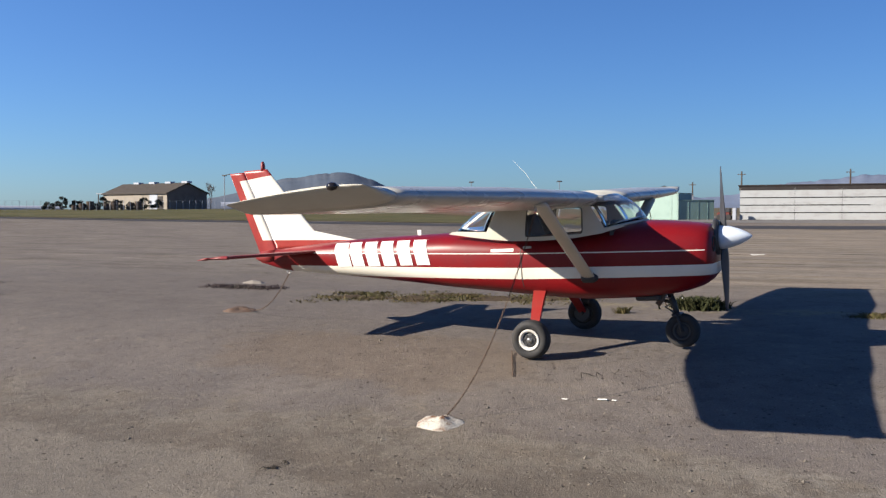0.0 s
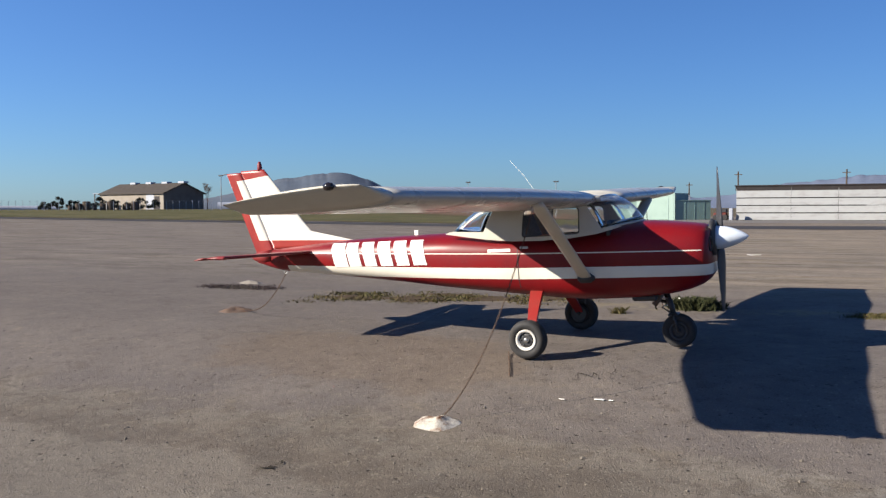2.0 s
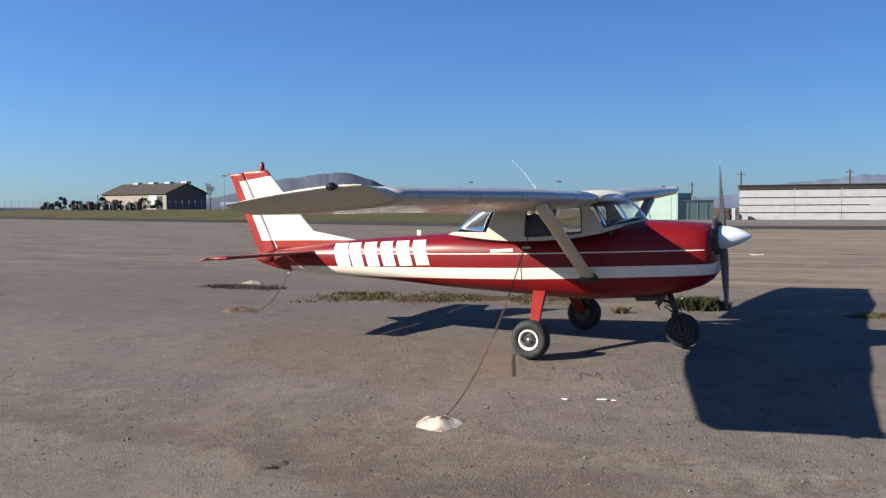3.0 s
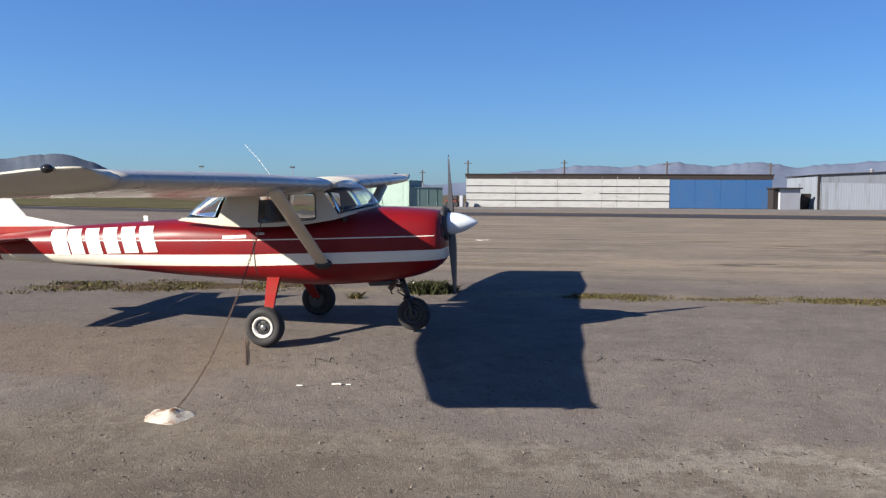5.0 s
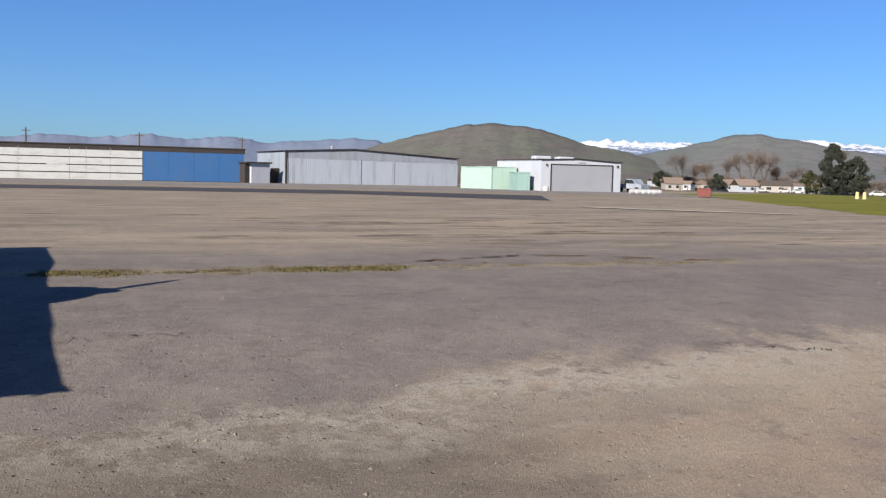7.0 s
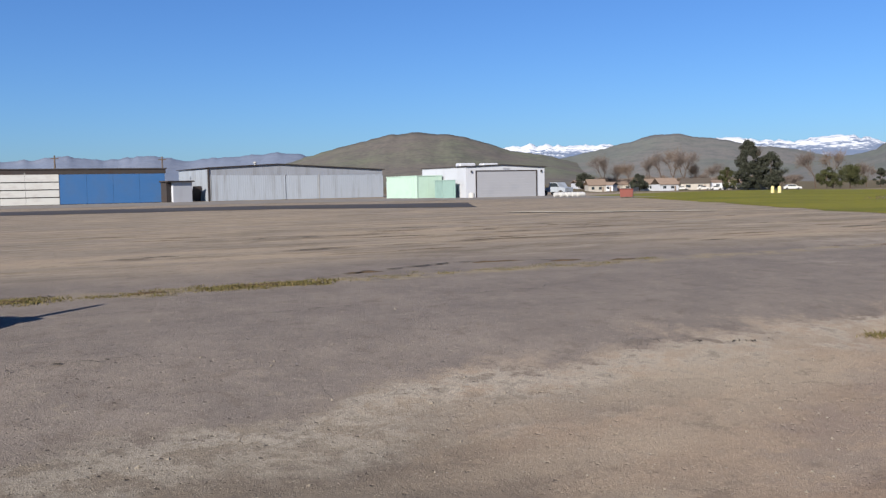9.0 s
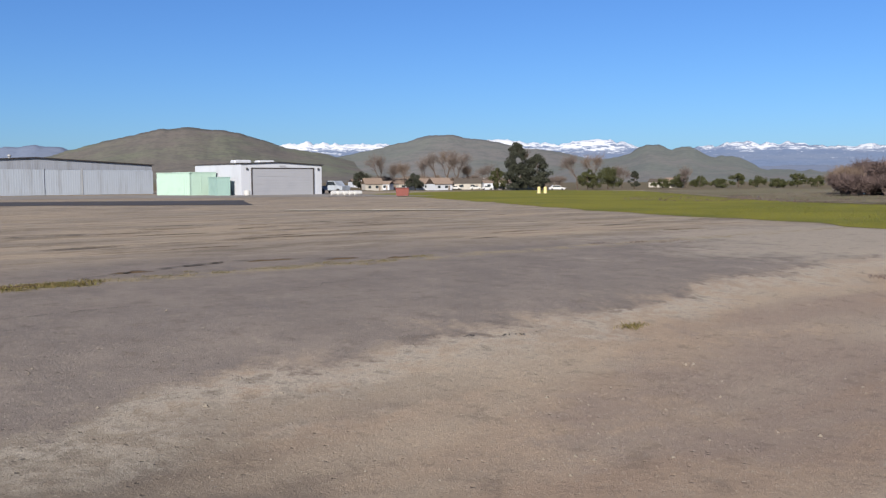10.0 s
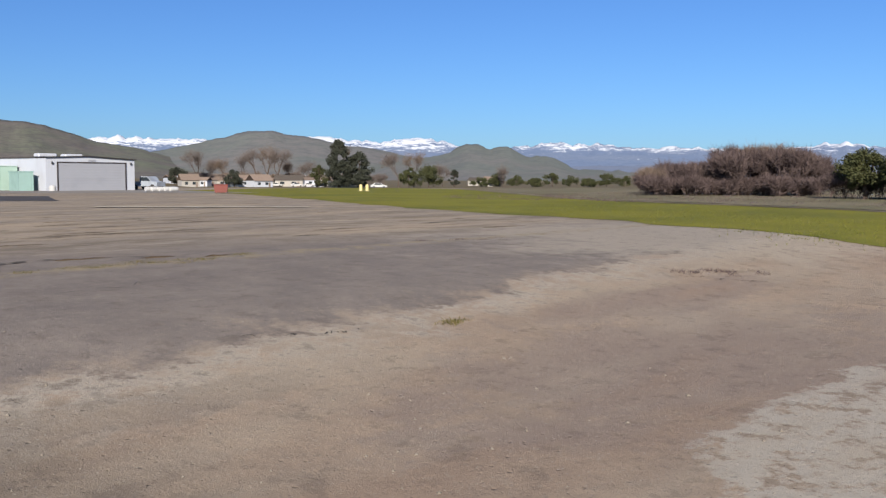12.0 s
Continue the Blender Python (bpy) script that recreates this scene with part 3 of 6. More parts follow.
sheet("red_field", ([(-92, 128), (-60, 126), (-34, 124)], [(-130, 190), (-85, 190), (-45, 185)]), M["reddirt"], "bare reddish soil beyond the grass", "field", 0.10, 40, 8, 2.0)
# ---- the airplane ----
plane = thing("airplane", Matrix.Translation((0, 0, 0.03)) @ Matrix.Rotation(radians(0.9), 4, "Z") @ Matrix.Rotation(radians(1.0), 4, "X") @ Matrix.Rotation(radians(-3.0), 4, "Y"),
              "red and white high-wing single-engine light airplane, tied down", "airplane")

# x, top, bottom, half width, height of the widest place, roundness
FUS = [
    (-4.16, 1.215, 1.065, 0.030, 1.14, 2.0), (-3.75, 1.245, 0.955, 0.110, 1.12, 2.3), (-3.1, 1.290, 0.890, 0.215, 1.10, 2.5),
    (-2.45, 1.322, 0.825, 0.315, 1.08, 2.7), (-1.8, 1.335, 0.755, 0.405, 1.05, 2.9), (-1.2, 1.343, 0.685, 0.475, 1.03, 3.2),
    (-0.6, 1.300, 0.625, 0.520, 1.00, 3.4), (0.0, 1.270, 0.560, 0.530, 0.98, 3.4), (0.5, 1.280, 0.518, 0.530, 0.96, 3.4),
    (0.9, 1.335, 0.520, 0.520, 0.96, 3.2), (1.15, 1.378, 0.530, 0.500, 0.97, 3.0), (1.5, 1.352, 0.570, 0.470, 0.98, 3.0),
    (1.75, 1.322, 0.640, 0.435, 0.99, 2.9), (1.86, 1.300, 0.715, 0.400, 1.00, 2.8), (1.90, 1.270, 0.770, 0.365, 1.01, 2.6),
]


def fus_point(x, a):
    """Point of the fuselage skin at station x; a: 0 at the port side, 90 at the top, 180 starboard."""
    top, bot, hw, mid, n = lerp_table(FUS, x)
    c, s = math.cos(radians(a)), math.sin(radians(a))
    h = top - mid if s > 0 else mid - bot
    return Vector((x, hw * math.copysign(abs(c) ** (2 / n), c), mid + h * math.copysign(abs(s) ** (2 / n), s)))


def fus_side(x, z, out=0.0):
    """Point on the starboard skin at height z."""
    top, bot, hw, mid, n = lerp_table(FUS, x)
    h = top - mid if z > mid else mid - bot
    u = min(0.999, abs((z - mid) / h))
    return Vector((x, -(hw * (1 - u ** n) ** (1 / n) + out), z))


def build_fuselage():
    xs = [-4.16 + 0.075 * i for i in range(int(6.06 / 0.075) + 1)] + [1.90]
    bm = loft([[fus_point(x, 360 * k / 56) for k in range(56)] for x in xs])
    bm.faces.ensure_lookup_table()
    # Deck faces inside the cabin are coloured dark for its shade.
    for f in bm.faces:
        c = f.calc_center_median()
        if -1.12 < c.x < 0.98 and c.z > 1.17 and f.normal.z > 0.55:
            f.material_index = 1
    ob = part("fuselage", bm, [M["fuselage"], M["inside"]], plane, "red fuselage with a cream stripe", True)
    # cowling front with its intakes
    # Nose bowl is coloured dark, painting in the shade of the spinner gap.
    nose = revolve([(1.88, 0.20), (1.925, 0.19), (1.935, 0.13)], "x", 28, (0, 0, 1.155))
    part("nose_bowl", nose, M["dark"], ob, "", True)
    for s in (-1, 1):
        rings = []
        for d, k in ((1.895, 1.0), (1.915, 1.0), (1.912, 0.85), (1.86, 0.8)):
            rings.append([Vector((d, s * 0.245 + 0.075 * k * math.cos(2 * math.pi * i / 20), 1.10 + 0.085 * k * math.sin(2 * math.pi * i / 20))) for i in range(20)])
        part("air_intake", loft(rings), M["dark"], ob, "dark cooling-air intake", True)
    part("exhaust_pipe", tube([(1.32, -0.12, 0.60), (1.30, -0.14, 0.50), (1.25, -0.15, 0.44)], 0.032, 12), M["chain"], plane, "rusty exhaust pipe", True)
    part("cowl_vent", boxed(1.02, 1.30, -0.22, 0.16, 0.49, 0.56, 0.02), M["dark"], plane)
    # registration bars, slanted, on the flank
    for i in range(6):
        x0 = -2.775 + 0.243 * i
        if i == 0:
            w = 0.22
        else:
            w = 0.185
        rings = []
        for k in range(17):
            z = 0.985 + 0.30 * k / 16
            lean = -0.075 * (k / 16)
            q = [fus_side(x0 + lean + w * j / 4, z, 0.007) for j in range(5)]
            rings.append(q)
        bm = loft(rings, closed=False)
        part("marking_bar", bm, M["letter"], ob, "plain white painted bar")
    # door outline, latch and placard
    for x in (-0.19,):
        part("door_seam", loft([[fus_side(x + d, 0.64 + 0.06 * k, 0.003) for d in (-0.005, 0.005)] for k in range(10)], closed=False), M["dark"], ob)
    part("door_handle", boxed(-0.155, -0.055, -0.548, -0.528, 1.135, 1.165, 0.006), M["steel"], ob, "small metal door handle")
    part("placard", loft([[fus_side(-0.56 + 0.07 * k, z, 0.003) for z in (1.108, 1.142)] for k in range(5)], closed=False), M["letter"], ob, "white painted bar beside the door")


def window_panel(outer, holes, place, thick=0.02):
    """Flat panel with real openings, laid on a curved wall by place(u, v, depth)."""
    bm = bmesh.new()
    edges, loops = [], []
    for loop in [outer] + holes:
        vs = [bm.verts.new(place(u, v, 0)) for u, v in loop]
        loops.append(vs)
        edges += [bm.edges.new((vs[i], vs[(i + 1) % len(vs)])) for i in range(len(vs))]
    bmesh.ops.triangle_fill(bm, use_beauty=True, edges=edges)
    back = {}
    uv = [p for loop in [outer] + holes for p in loop]
    allv = [v for vs in loops for v in vs]
    for v, (a, b) in zip(allv, uv):
        back[v] = bm.verts.new(place(a, b, thick))
    for f in bm.faces[:]:
        bm.faces.new([back[v] for v in reversed(f.verts)])
    for vs in loops:
        for i in range(len(vs)):
            a, b = vs[i], vs[(i + 1) % len(vs)]
            bm.faces.new((a, b, back[b], back[a]))
    return bm


def rounded(points, r=0.04, n=4):
    out = []
    k = len(points)
    for i in range(k):
        p, a, b = Vector(points[i]), Vector(points[i - 1]), Vector(points[(i + 1) % k])
        p0, p1 = p + (a - p).normalized() * r, p + (b - p).normalized() * r
        for j in range(n + 1):
            t = j / n
            q = p0 * (1 - t) ** 2 + p * 2 * t * (1 - t) + p1 * t * t
            out.append((q.x, q.y))
    return out


def build_cabin():
    def wall(side):
        def place(x, z, depth):
            hw = lerp_table(FUS, x)[2]
            y = hw + 0.004 - max(0, z - 1.25) * 0.09 - depth
            return Vector((x, side * y, z))
        return place

    outer = [(-1.10, 1.338), (-0.80, 1.292), (-0.55, 1.255), (-0.25, 1.225), (0.10, 1.218), (0.45, 1.232), (0.75, 1.268), (1.02, 1.335),
             (0.98, 1.352), (0.80, 1.318), (0.625, 1.60), (0.625, 1.645), (-0.46, 1.645), (-0.47, 1.60), (-0.60, 1.345), (-0.83, 1.345), (-1.04, 1.362)]
    door_win = rounded([(-0.13, 1.262), (0.555, 1.275), (0.555, 1.572), (-0.10, 1.582)], 0.045)
    for side in (-1, 1):
        frame_part = part("cabin_side", window_panel(outer, [door_win], wall(side)), M["cream"], plane, "cream cabin side with window opening")
        pl = wall(side)
        rim = [pl(u, v, 0.008) for u, v in door_win]
        rim2 = [pl(u, v, 0.012) for u, v in door_win]
        part("side_window", loft([rim, rim2]), M["glass"], frame_part, "clear acrylic door window").visible_shadow = False
        edge = [pl(u, v, -0.003) for u, v in door_win]
        c = sum(edge, Vector()) / len(edge)
        part("window_seal", loft([edge, [p.lerp(c, 0.045) for p in edge]], caps=False), M["dark"], frame_part, "dark rubber window seal")
    # windscreen, curved from door post to door post
    base = [(0.80, -0.515, 1.322), (0.95, -0.47, 1.352), (1.06, -0.33, 1.372), (1.12, -0.17, 1.383), (1.14, 0, 1.388)]
    head = [(0.625, -0.490, 1.640), (0.70, -0.44, 1.662), (0.775, -0.30, 1.690), (0.79, -0.15, 1.700), (0.795, 0, 1.703)]
    rear_base = [(-0.60, -0.505, 1.335), (-0.85, -0.455, 1.345), (-1.04, -0.34, 1.352), (-1.14, -0.17, 1.352), (-1.17, 0, 1.352)]
    rear_head = [(-0.47, -0.490, 1.615), (-0.53, -0.44, 1.648), (-0.60, -0.30, 1.668), (-0.63, -0.15, 1.675), (-0.64, 0, 1.678)]
    for name, lo, hi, label in (("windscreen", base, head, "curved clear windscreen"), ("rear_window", rear_base, rear_head, "wraparound rear window")):
        lo = lo + [(x, -y, z) for x, y, z in lo[-2::-1]]
        hi = hi + [(x, -y, z) for x, y, z in hi[-2::-1]]
        rings = []
        for k in range(9):
            t = k / 8
            bulge = 0.045 * math.sin(math.pi * t)
            ring = []
            for a, b in zip(lo, hi):
                p = Vector(a).lerp(Vector(b), t)
                ring.append(p + Vector((bulge * (1 if name == "windscreen" else -0.6), 0, bulge * 0.8)) * (1 - abs(p.y) / 0.8))
            rings.append(ring)
        bm = loft(rings, closed=False)
        bmesh.ops.subdivide_edges(bm, edges=[e for e in bm.edges if abs(e.verts[0].co.y - e.verts[1].co.y) > 0.02], cuts=2, use_grid_fill=True)
        glass = part(name, bm, M["glass"], plane, label, True)
        glass.visible_shadow = False
        mod = glass.modifiers.new("thick", "SOLIDIFY")
        mod.thickness = 0.004
        part("window_trim", tube([Vector(p) + Vector((0, 0, -0.004)) for p in lo], 0.013, 8), M["cream"], glass, "cream trim strip", True)
    part("rear_pillar", tube([(-0.60, 0, 1.68), (-0.88, 0, 1.545), (-1.16, 0, 1.355)], 0.014, 8), M["cream"], plane, "", True)
    # roof between the wings
    rings = []
    for x in (-0.62, -0.4, 0.0, 0.4, 0.7, 0.80):
        zt = 1.725 - 0.10 * max(0, (x - 0.3)) ** 2 * 3 - 0.05 * max(0, -x)
        rings.append([Vector((x, y, z)) for y, z in ((-0.50, 1.62), (-0.52, 1.68), (-0.46, zt - 0.02), (-0.2, zt), (0.2, zt), (0.46, zt - 0.02), (0.52, 1.68), (0.50, 1.62))])
    part("cabin_roof", loft(rings), M["wing"], plane, "", True)
    # inside
    # Dark panel added to deepen the shade behind the windscreen.
    part("headliner", boxed(-0.55, 0.68, -0.47, 0.47, 1.605, 1.618), M["inside"], plane, "cabin ceiling lining, dark to stand for shade")
    part("rear_bulkhead", boxed(-0.62, -0.58, -0.40, 0.40, 1.15, 1.40), M["inside"], plane)
    part("instrument_panel", loft([[Vector((x, y, z)) for y, z in ((-0.44, 1.20), (-0.44, 1.36), (-0.36, 1.405), (0.36, 1.405), (0.44, 1.36), (0.44, 1.20))] for x in (0.83, 0.87)]), M["inside"], plane)
    for y in (-0.24, 0.24):
        seat = part("pilot_seat", loft([[Vector((x0 - 0.16 * t, y + sx * 0.20 * (1 - 0.15 * t), 1.10 + 0.42 * t)) for x0, sx in ((0.02, -1), (0.02, 1), (-0.09, 1), (-0.09, -1))] for t in (0, 0.3, 0.7, 0.95, 1.0)]), M["seat"], plane, "dark grey seat back", True)
        yoke = part("control_yoke", tube([(0.86, y, 1.33), (0.66, y, 1.34)], 0.012, 8), M["dark"], plane)
        part("grip", tube([(0.66, y - 0.13, 1.40), (0.65, y - 0.12, 1.33), (0.65, y + 0.12, 1.33), (0.66, y + 0.13, 1.40)], 0.014, 8), M["dark"], yoke)


def airfoil(n=13, t=0.12, camber=0.025, x0=0.0, x1=1.0):
    """Outline from the rear, over the top, round the nose and back underneath; as (chord, height)."""
    top, low = [], []
    for i in range(n):
        u = i / (n - 1)
        x = x0 + (x1 - x0) * (1 - math.cos(math.pi * u)) / 2 if x0 == 0 else x0 + (x1 - x0) * u
        h = 5 * t * (0.2969 * math.sqrt(x) - 0.126 * x - 0.3516 * x * x + 0.2843 * x ** 3 - 0.1036 * x ** 4)
        c = camber * (0.8 * x - x * x) / 0.16 if x < 0.4 else camber * (0.2 + 0.8 * x - x * x) / 0.36
        top.append((x, c + h))
        low.append((x, c - h))
    return top[::-1] + (low[1:] if x0 == 0 else low)


def wing_at(y):
    """Leading edge x, chord, height, twist of the wing at span y (y > 0)."""
    if y < 2.65:
        return 0.755, 1.60, 1.640 + 0.0175 * y, 2.2
    u = (y - 2.65) / (4.95 - 2.65)
    return 0.755 - 0.25 * u, 1.60 - 0.38 * u, 1.640 + 0.0175 * y + 0.005 * u, 2.2 + 1.2 * u


def wing_section(y, side, x0, x1, thick=1.0, drop=0.0):
    le, ch, z, tw = wing_at(abs(y))
    out = []
    for u, h in airfoil(13, 0.125 * thick, 0.022, x0, x1):
        a = radians(tw)
        dx, dz = -u * ch, h * ch
        out.append(Vector((le + dx * math.cos(a) + dz * math.sin(a), side * y, z + dx * math.sin(a) + dz * math.cos(a) - drop)))
    return out


def build_wing(side):
    ys = [0.46, 0.9, 1.3, 1.7, 2.1, 2.4, 2.65, 3.0, 3.4, 3.8, 4.2, 4.6, 4.756]
    wing = part("wing", loft([wing_section(y, side, 0, 0.765) for y in ys]), M["wing"], plane, "cream-white wing panel", True)
    part("flap", loft([wing_section(y, side, 0.766, 1.0) for y in (0.50, 1.2, 1.9, 2.612)]), M["wing"], wing)
    part("aileron", loft([wing_section(y, side, 0.766, 1.0) for y in (2.616, 3.2, 4.0, 4.755)]), M["wing"], wing)
    # drooped tip fairing
    rings = [wing_section(4.757, side, 0, 1.0)]
    for y, th, shrink, drop in ((4.86, 0.84, 1.0, -0.012), (4.96, 0.58, 0.998, -0.034), (5.06, 0.30, 0.992, -0.058), (5.12, 0.10, 0.98, -0.072)):
        sec = wing_section(y, side, 0, 1.0, th, drop)
        c = sec[0].lerp(sec[12], 0.45)
        rings.append([Vector((c.x + (p.x - c.x) * shrink, p.y, p.z)) for p in sec])
    tip = part("wing_tip", loft(rings), M["cream"], wing, "cream drooped wing tip", True)
    le, ch, z, tw = wing_at(4.95)
    part("nav_light", revolve([(-0.040, 0.010), (-0.028, 0.024), (0.0, 0.031), (0.028, 0.024), (0.040, 0.010)], "x", 16, (le - 0.28, side * 5.13, z + 0.078)), M["lens"], tip, "dark navigation light lens", True)
    # ribs of lapped skin
    for y in (1.2, 2.0, 2.8, 3.6, 4.3):
        sec = wing_section(y, side, 0, 0.75)
        sec2 = wing_section(y + 0.012, side, 0, 0.75)
        c = sec[0].lerp(sec[12], 0.5)
        part("skin_lap", loft([[p + (p - c).normalized() * 0.0025 for p in sec], [p + (p - c).normalized() * 0.0025 for p in sec2]], caps=False, closed=False), M["wing"], wing)
    # lift strut
    a, b = Vector((0.595, side * 0.525, 0.790)), Vector((0.675, side * 2.22, 1.625))
    prof = [(0.075 * math.cos(2 * math.pi * k / 16), 0.022 * math.sin(2 * math.pi * k / 16)) for k in range(16)]
    d = (b - a).normalized()
    fx = Vector((1, 0, 0)) - d * d.x
    fx.normalize()
    fz = d.cross(fx)
    strut = part("wing_strut", loft([[a.lerp(b, t) + fx * u * s + fz * v * s for u, v in prof] for t, s in ((0, 0.8), (0.03, 1), (0.97, 1), (1, 0.85))]), M["cream"], plane, "cream streamlined wing strut", True)
    part("strut_cuff", revolve([(-0.09, 0.03), (-0.06, 0.055), (0.05, 0.055), (0.10, 0.02)], "x", 16, (0.60, side * 0.525, 0.785)), M["dark"], strut, "dark strut fitting", True)
    part("tie_down_ring", tube([Vector((0.64, side * 2.25 + 0.025 * math.cos(q), 1.575 + 0.025 * math.sin(q))) for q in [k * math.pi / 6 for k in range(13)]], 0.006, 6), M["steel"], strut)


def build_tail():
    def slab(outline_le, outline_te, zs, thick, material, name, parent, label=""):
        rings = []
        for z in zs:
            le, te = outline_le(z), outline_te(z)
            ch = le - te
            rings.append([Vector((le - u * ch, h * thick, z)) for u, h in airfoil(11, 1.0, 0)])
        return part(name, loft(rings), material, parent, label, True)

    le = lambda z: -3.28 - (z - 1.46) * 0.80 if z > 1.46 else -3.28 + (1.46 - z) * 4.4
    te = lambda z: -4.18 - (z - 1.208) * 0.383
    hinge = lambda z: te(z) + 0.30 - 0.05 * (z - 1.2)
    fin = slab(le, lambda z: hinge(z) + 0.001, [1.24, 1.28, 1.32, 1.36, 1.40, 1.46, 1.6, 1.8, 2.0, 2.2, 2.28, 2.32], 0.055, M["fin"], "fin", plane, "white swept vertical fin edged in red")
    rud = slab(lambda z: hinge(z) - 0.001, te, [1.10, 1.2, 1.4, 1.6, 1.8, 2.0, 2.2, 2.27, 2.30], 0.05, M["fin"], "rudder", plane, "white rudder with a red trailing edge")
    part("beacon", revolve([(2.30, 0.03), (2.34, 0.032), (2.40, 0.028), (2.43, 0.012)], "z", 14, (-4.04, 0, 0)), M["red"], fin, "red beacon lamp", True)
    part("rudder_horn", tube([(-4.60, 0, 2.30), (-4.72, 0, 2.285)], 0.006, 6), M["dark"], rud)
    part("tail_cone", revolve([(-4.25, 0.012), (-4.20, 0.05), (-4.05, 0.085), (-3.9, 0.10)], "x", 20, (0, 0, 1.14)), M["red"], plane, "", True)
    for s in (-1, 1):
        def sec(y, x0, x1, zoff=0.0):
            u = (y - 0.08) / 1.44
            l, t = -3.12 - 0.40 * u, -4.02 + 0.03 * u
            z = 1.185 + 0.022 * u
            cut = l + (t - l) * 0.62
            a, b = (l, cut + 0.006) if x0 == 0 else (cut - 0.006, t)
            ch = a - b
            th = 0.045 if x0 == 0 else 0.030
            rows = airfoil(9, 1.0, 0)
            return [Vector((a - q * ch, s * y, z + h * th + (-(q * ch) * 0.12 if x0 else 0))) for q, h in rows]
        stab = part("stabilizer", loft([sec(y, 0, 1) for y in (0.05, 0.4, 0.8, 1.2, 1.42, 1.50, 1.53)]), M["red"], plane, "red horizontal stabilizer", True)
        part("elevator", loft([sec(y, 1, 1) for y in (0.16, 0.4, 0.8, 1.2, 1.5, 1.54)]), M["red"], stab, "", True)
        part("elevator_horn", boxed(-3.62, -3.50, s * 1.535 - 0.03, s * 1.535 + 0.03, 1.185, 1.225, 0.015), M["red"], stab)
    part("tail_ring", tube([Vector((-3.72 + 0.03 * math.cos(q), 0, 0.935 + 0.03 * math.sin(q))) for q in [k * math.pi / 6 for k in range(13)]], 0.007, 6), M["steel"], plane)


def build_wheel(name, centre, radius, width, parent, rim_paint="rim"):
    c = Vector(centre)
    w = width / 2
    tyre = [(-w * 0.55, radius * 0.50), (-w * 0.85, radius * 0.60), (-w, radius * 0.74), (-w * 0.93, radius * 0.88), (-w * 0.6, radius * 0.975), (-w * 0.42, radius * 0.985), (-w * 0.38, radius * 0.97),
            (-w * 0.30, radius * 0.97), (-w * 0.26, radius), (0, radius), (w * 0.26, radius), (w * 0.30, radius * 0.97), (w * 0.38, radius * 0.97), (w * 0.42, radius * 0.985), (w * 0.6, radius * 0.975), (w * 0.93, radius * 0.88), (w, radius * 0.74), (w * 0.85, radius * 0.60), (w * 0.55, radius * 0.50)]
    wheel = part(name, revolve(tyre, "y", 40, c), M["rubber"], parent, "black rubber tyre", True)
    for s in (-1, 1):
        ring = [(s * w * 0.50, radius * 0.52), (s * w * 0.84, radius * 0.55), (s * w * 0.90, radius * 0.52), (s * w * 0.84, radius * 0.42), (s * w * 0.50, radius * 0.38)]
        part("rim", revolve(ring, "y", 32, c), M[rim_paint], wheel, "white wheel rim ring" if rim_paint == "rim" else "", True)
    part("wheel_disc", revolve([(-w * 0.55, radius * 0.05), (-w * 0.62, radius * 0.20), (-w * 0.56, radius * 0.44), (w * 0.56, radius * 0.44), (w * 0.62, radius * 0.20), (w * 0.55, radius * 0.05)], "y", 28, c), M["dark"], wheel, "dark wheel disc", True)
    part("hub", revolve([(-w * 0.86, radius * 0.05), (-w * 0.82, radius * 0.13), (w * 0.82, radius * 0.13), (w * 0.86, radius * 0.05)], "y", 16, c), M["steel" if rim_paint == "rim" else "dark"], wheel, "", True)
    for k in range(6):
        q = k * math.pi / 3
        part("bolt", revolve([(-w * 0.70, 0.004), (-w * 0.69, 0.008), (-w * 0.55, 0.008)], "y", 6, c + Vector((radius * 0.29 * math.cos(q), 0, radius * 0.29 * math.sin(q)))), M["dark"], wheel)
    return wheel


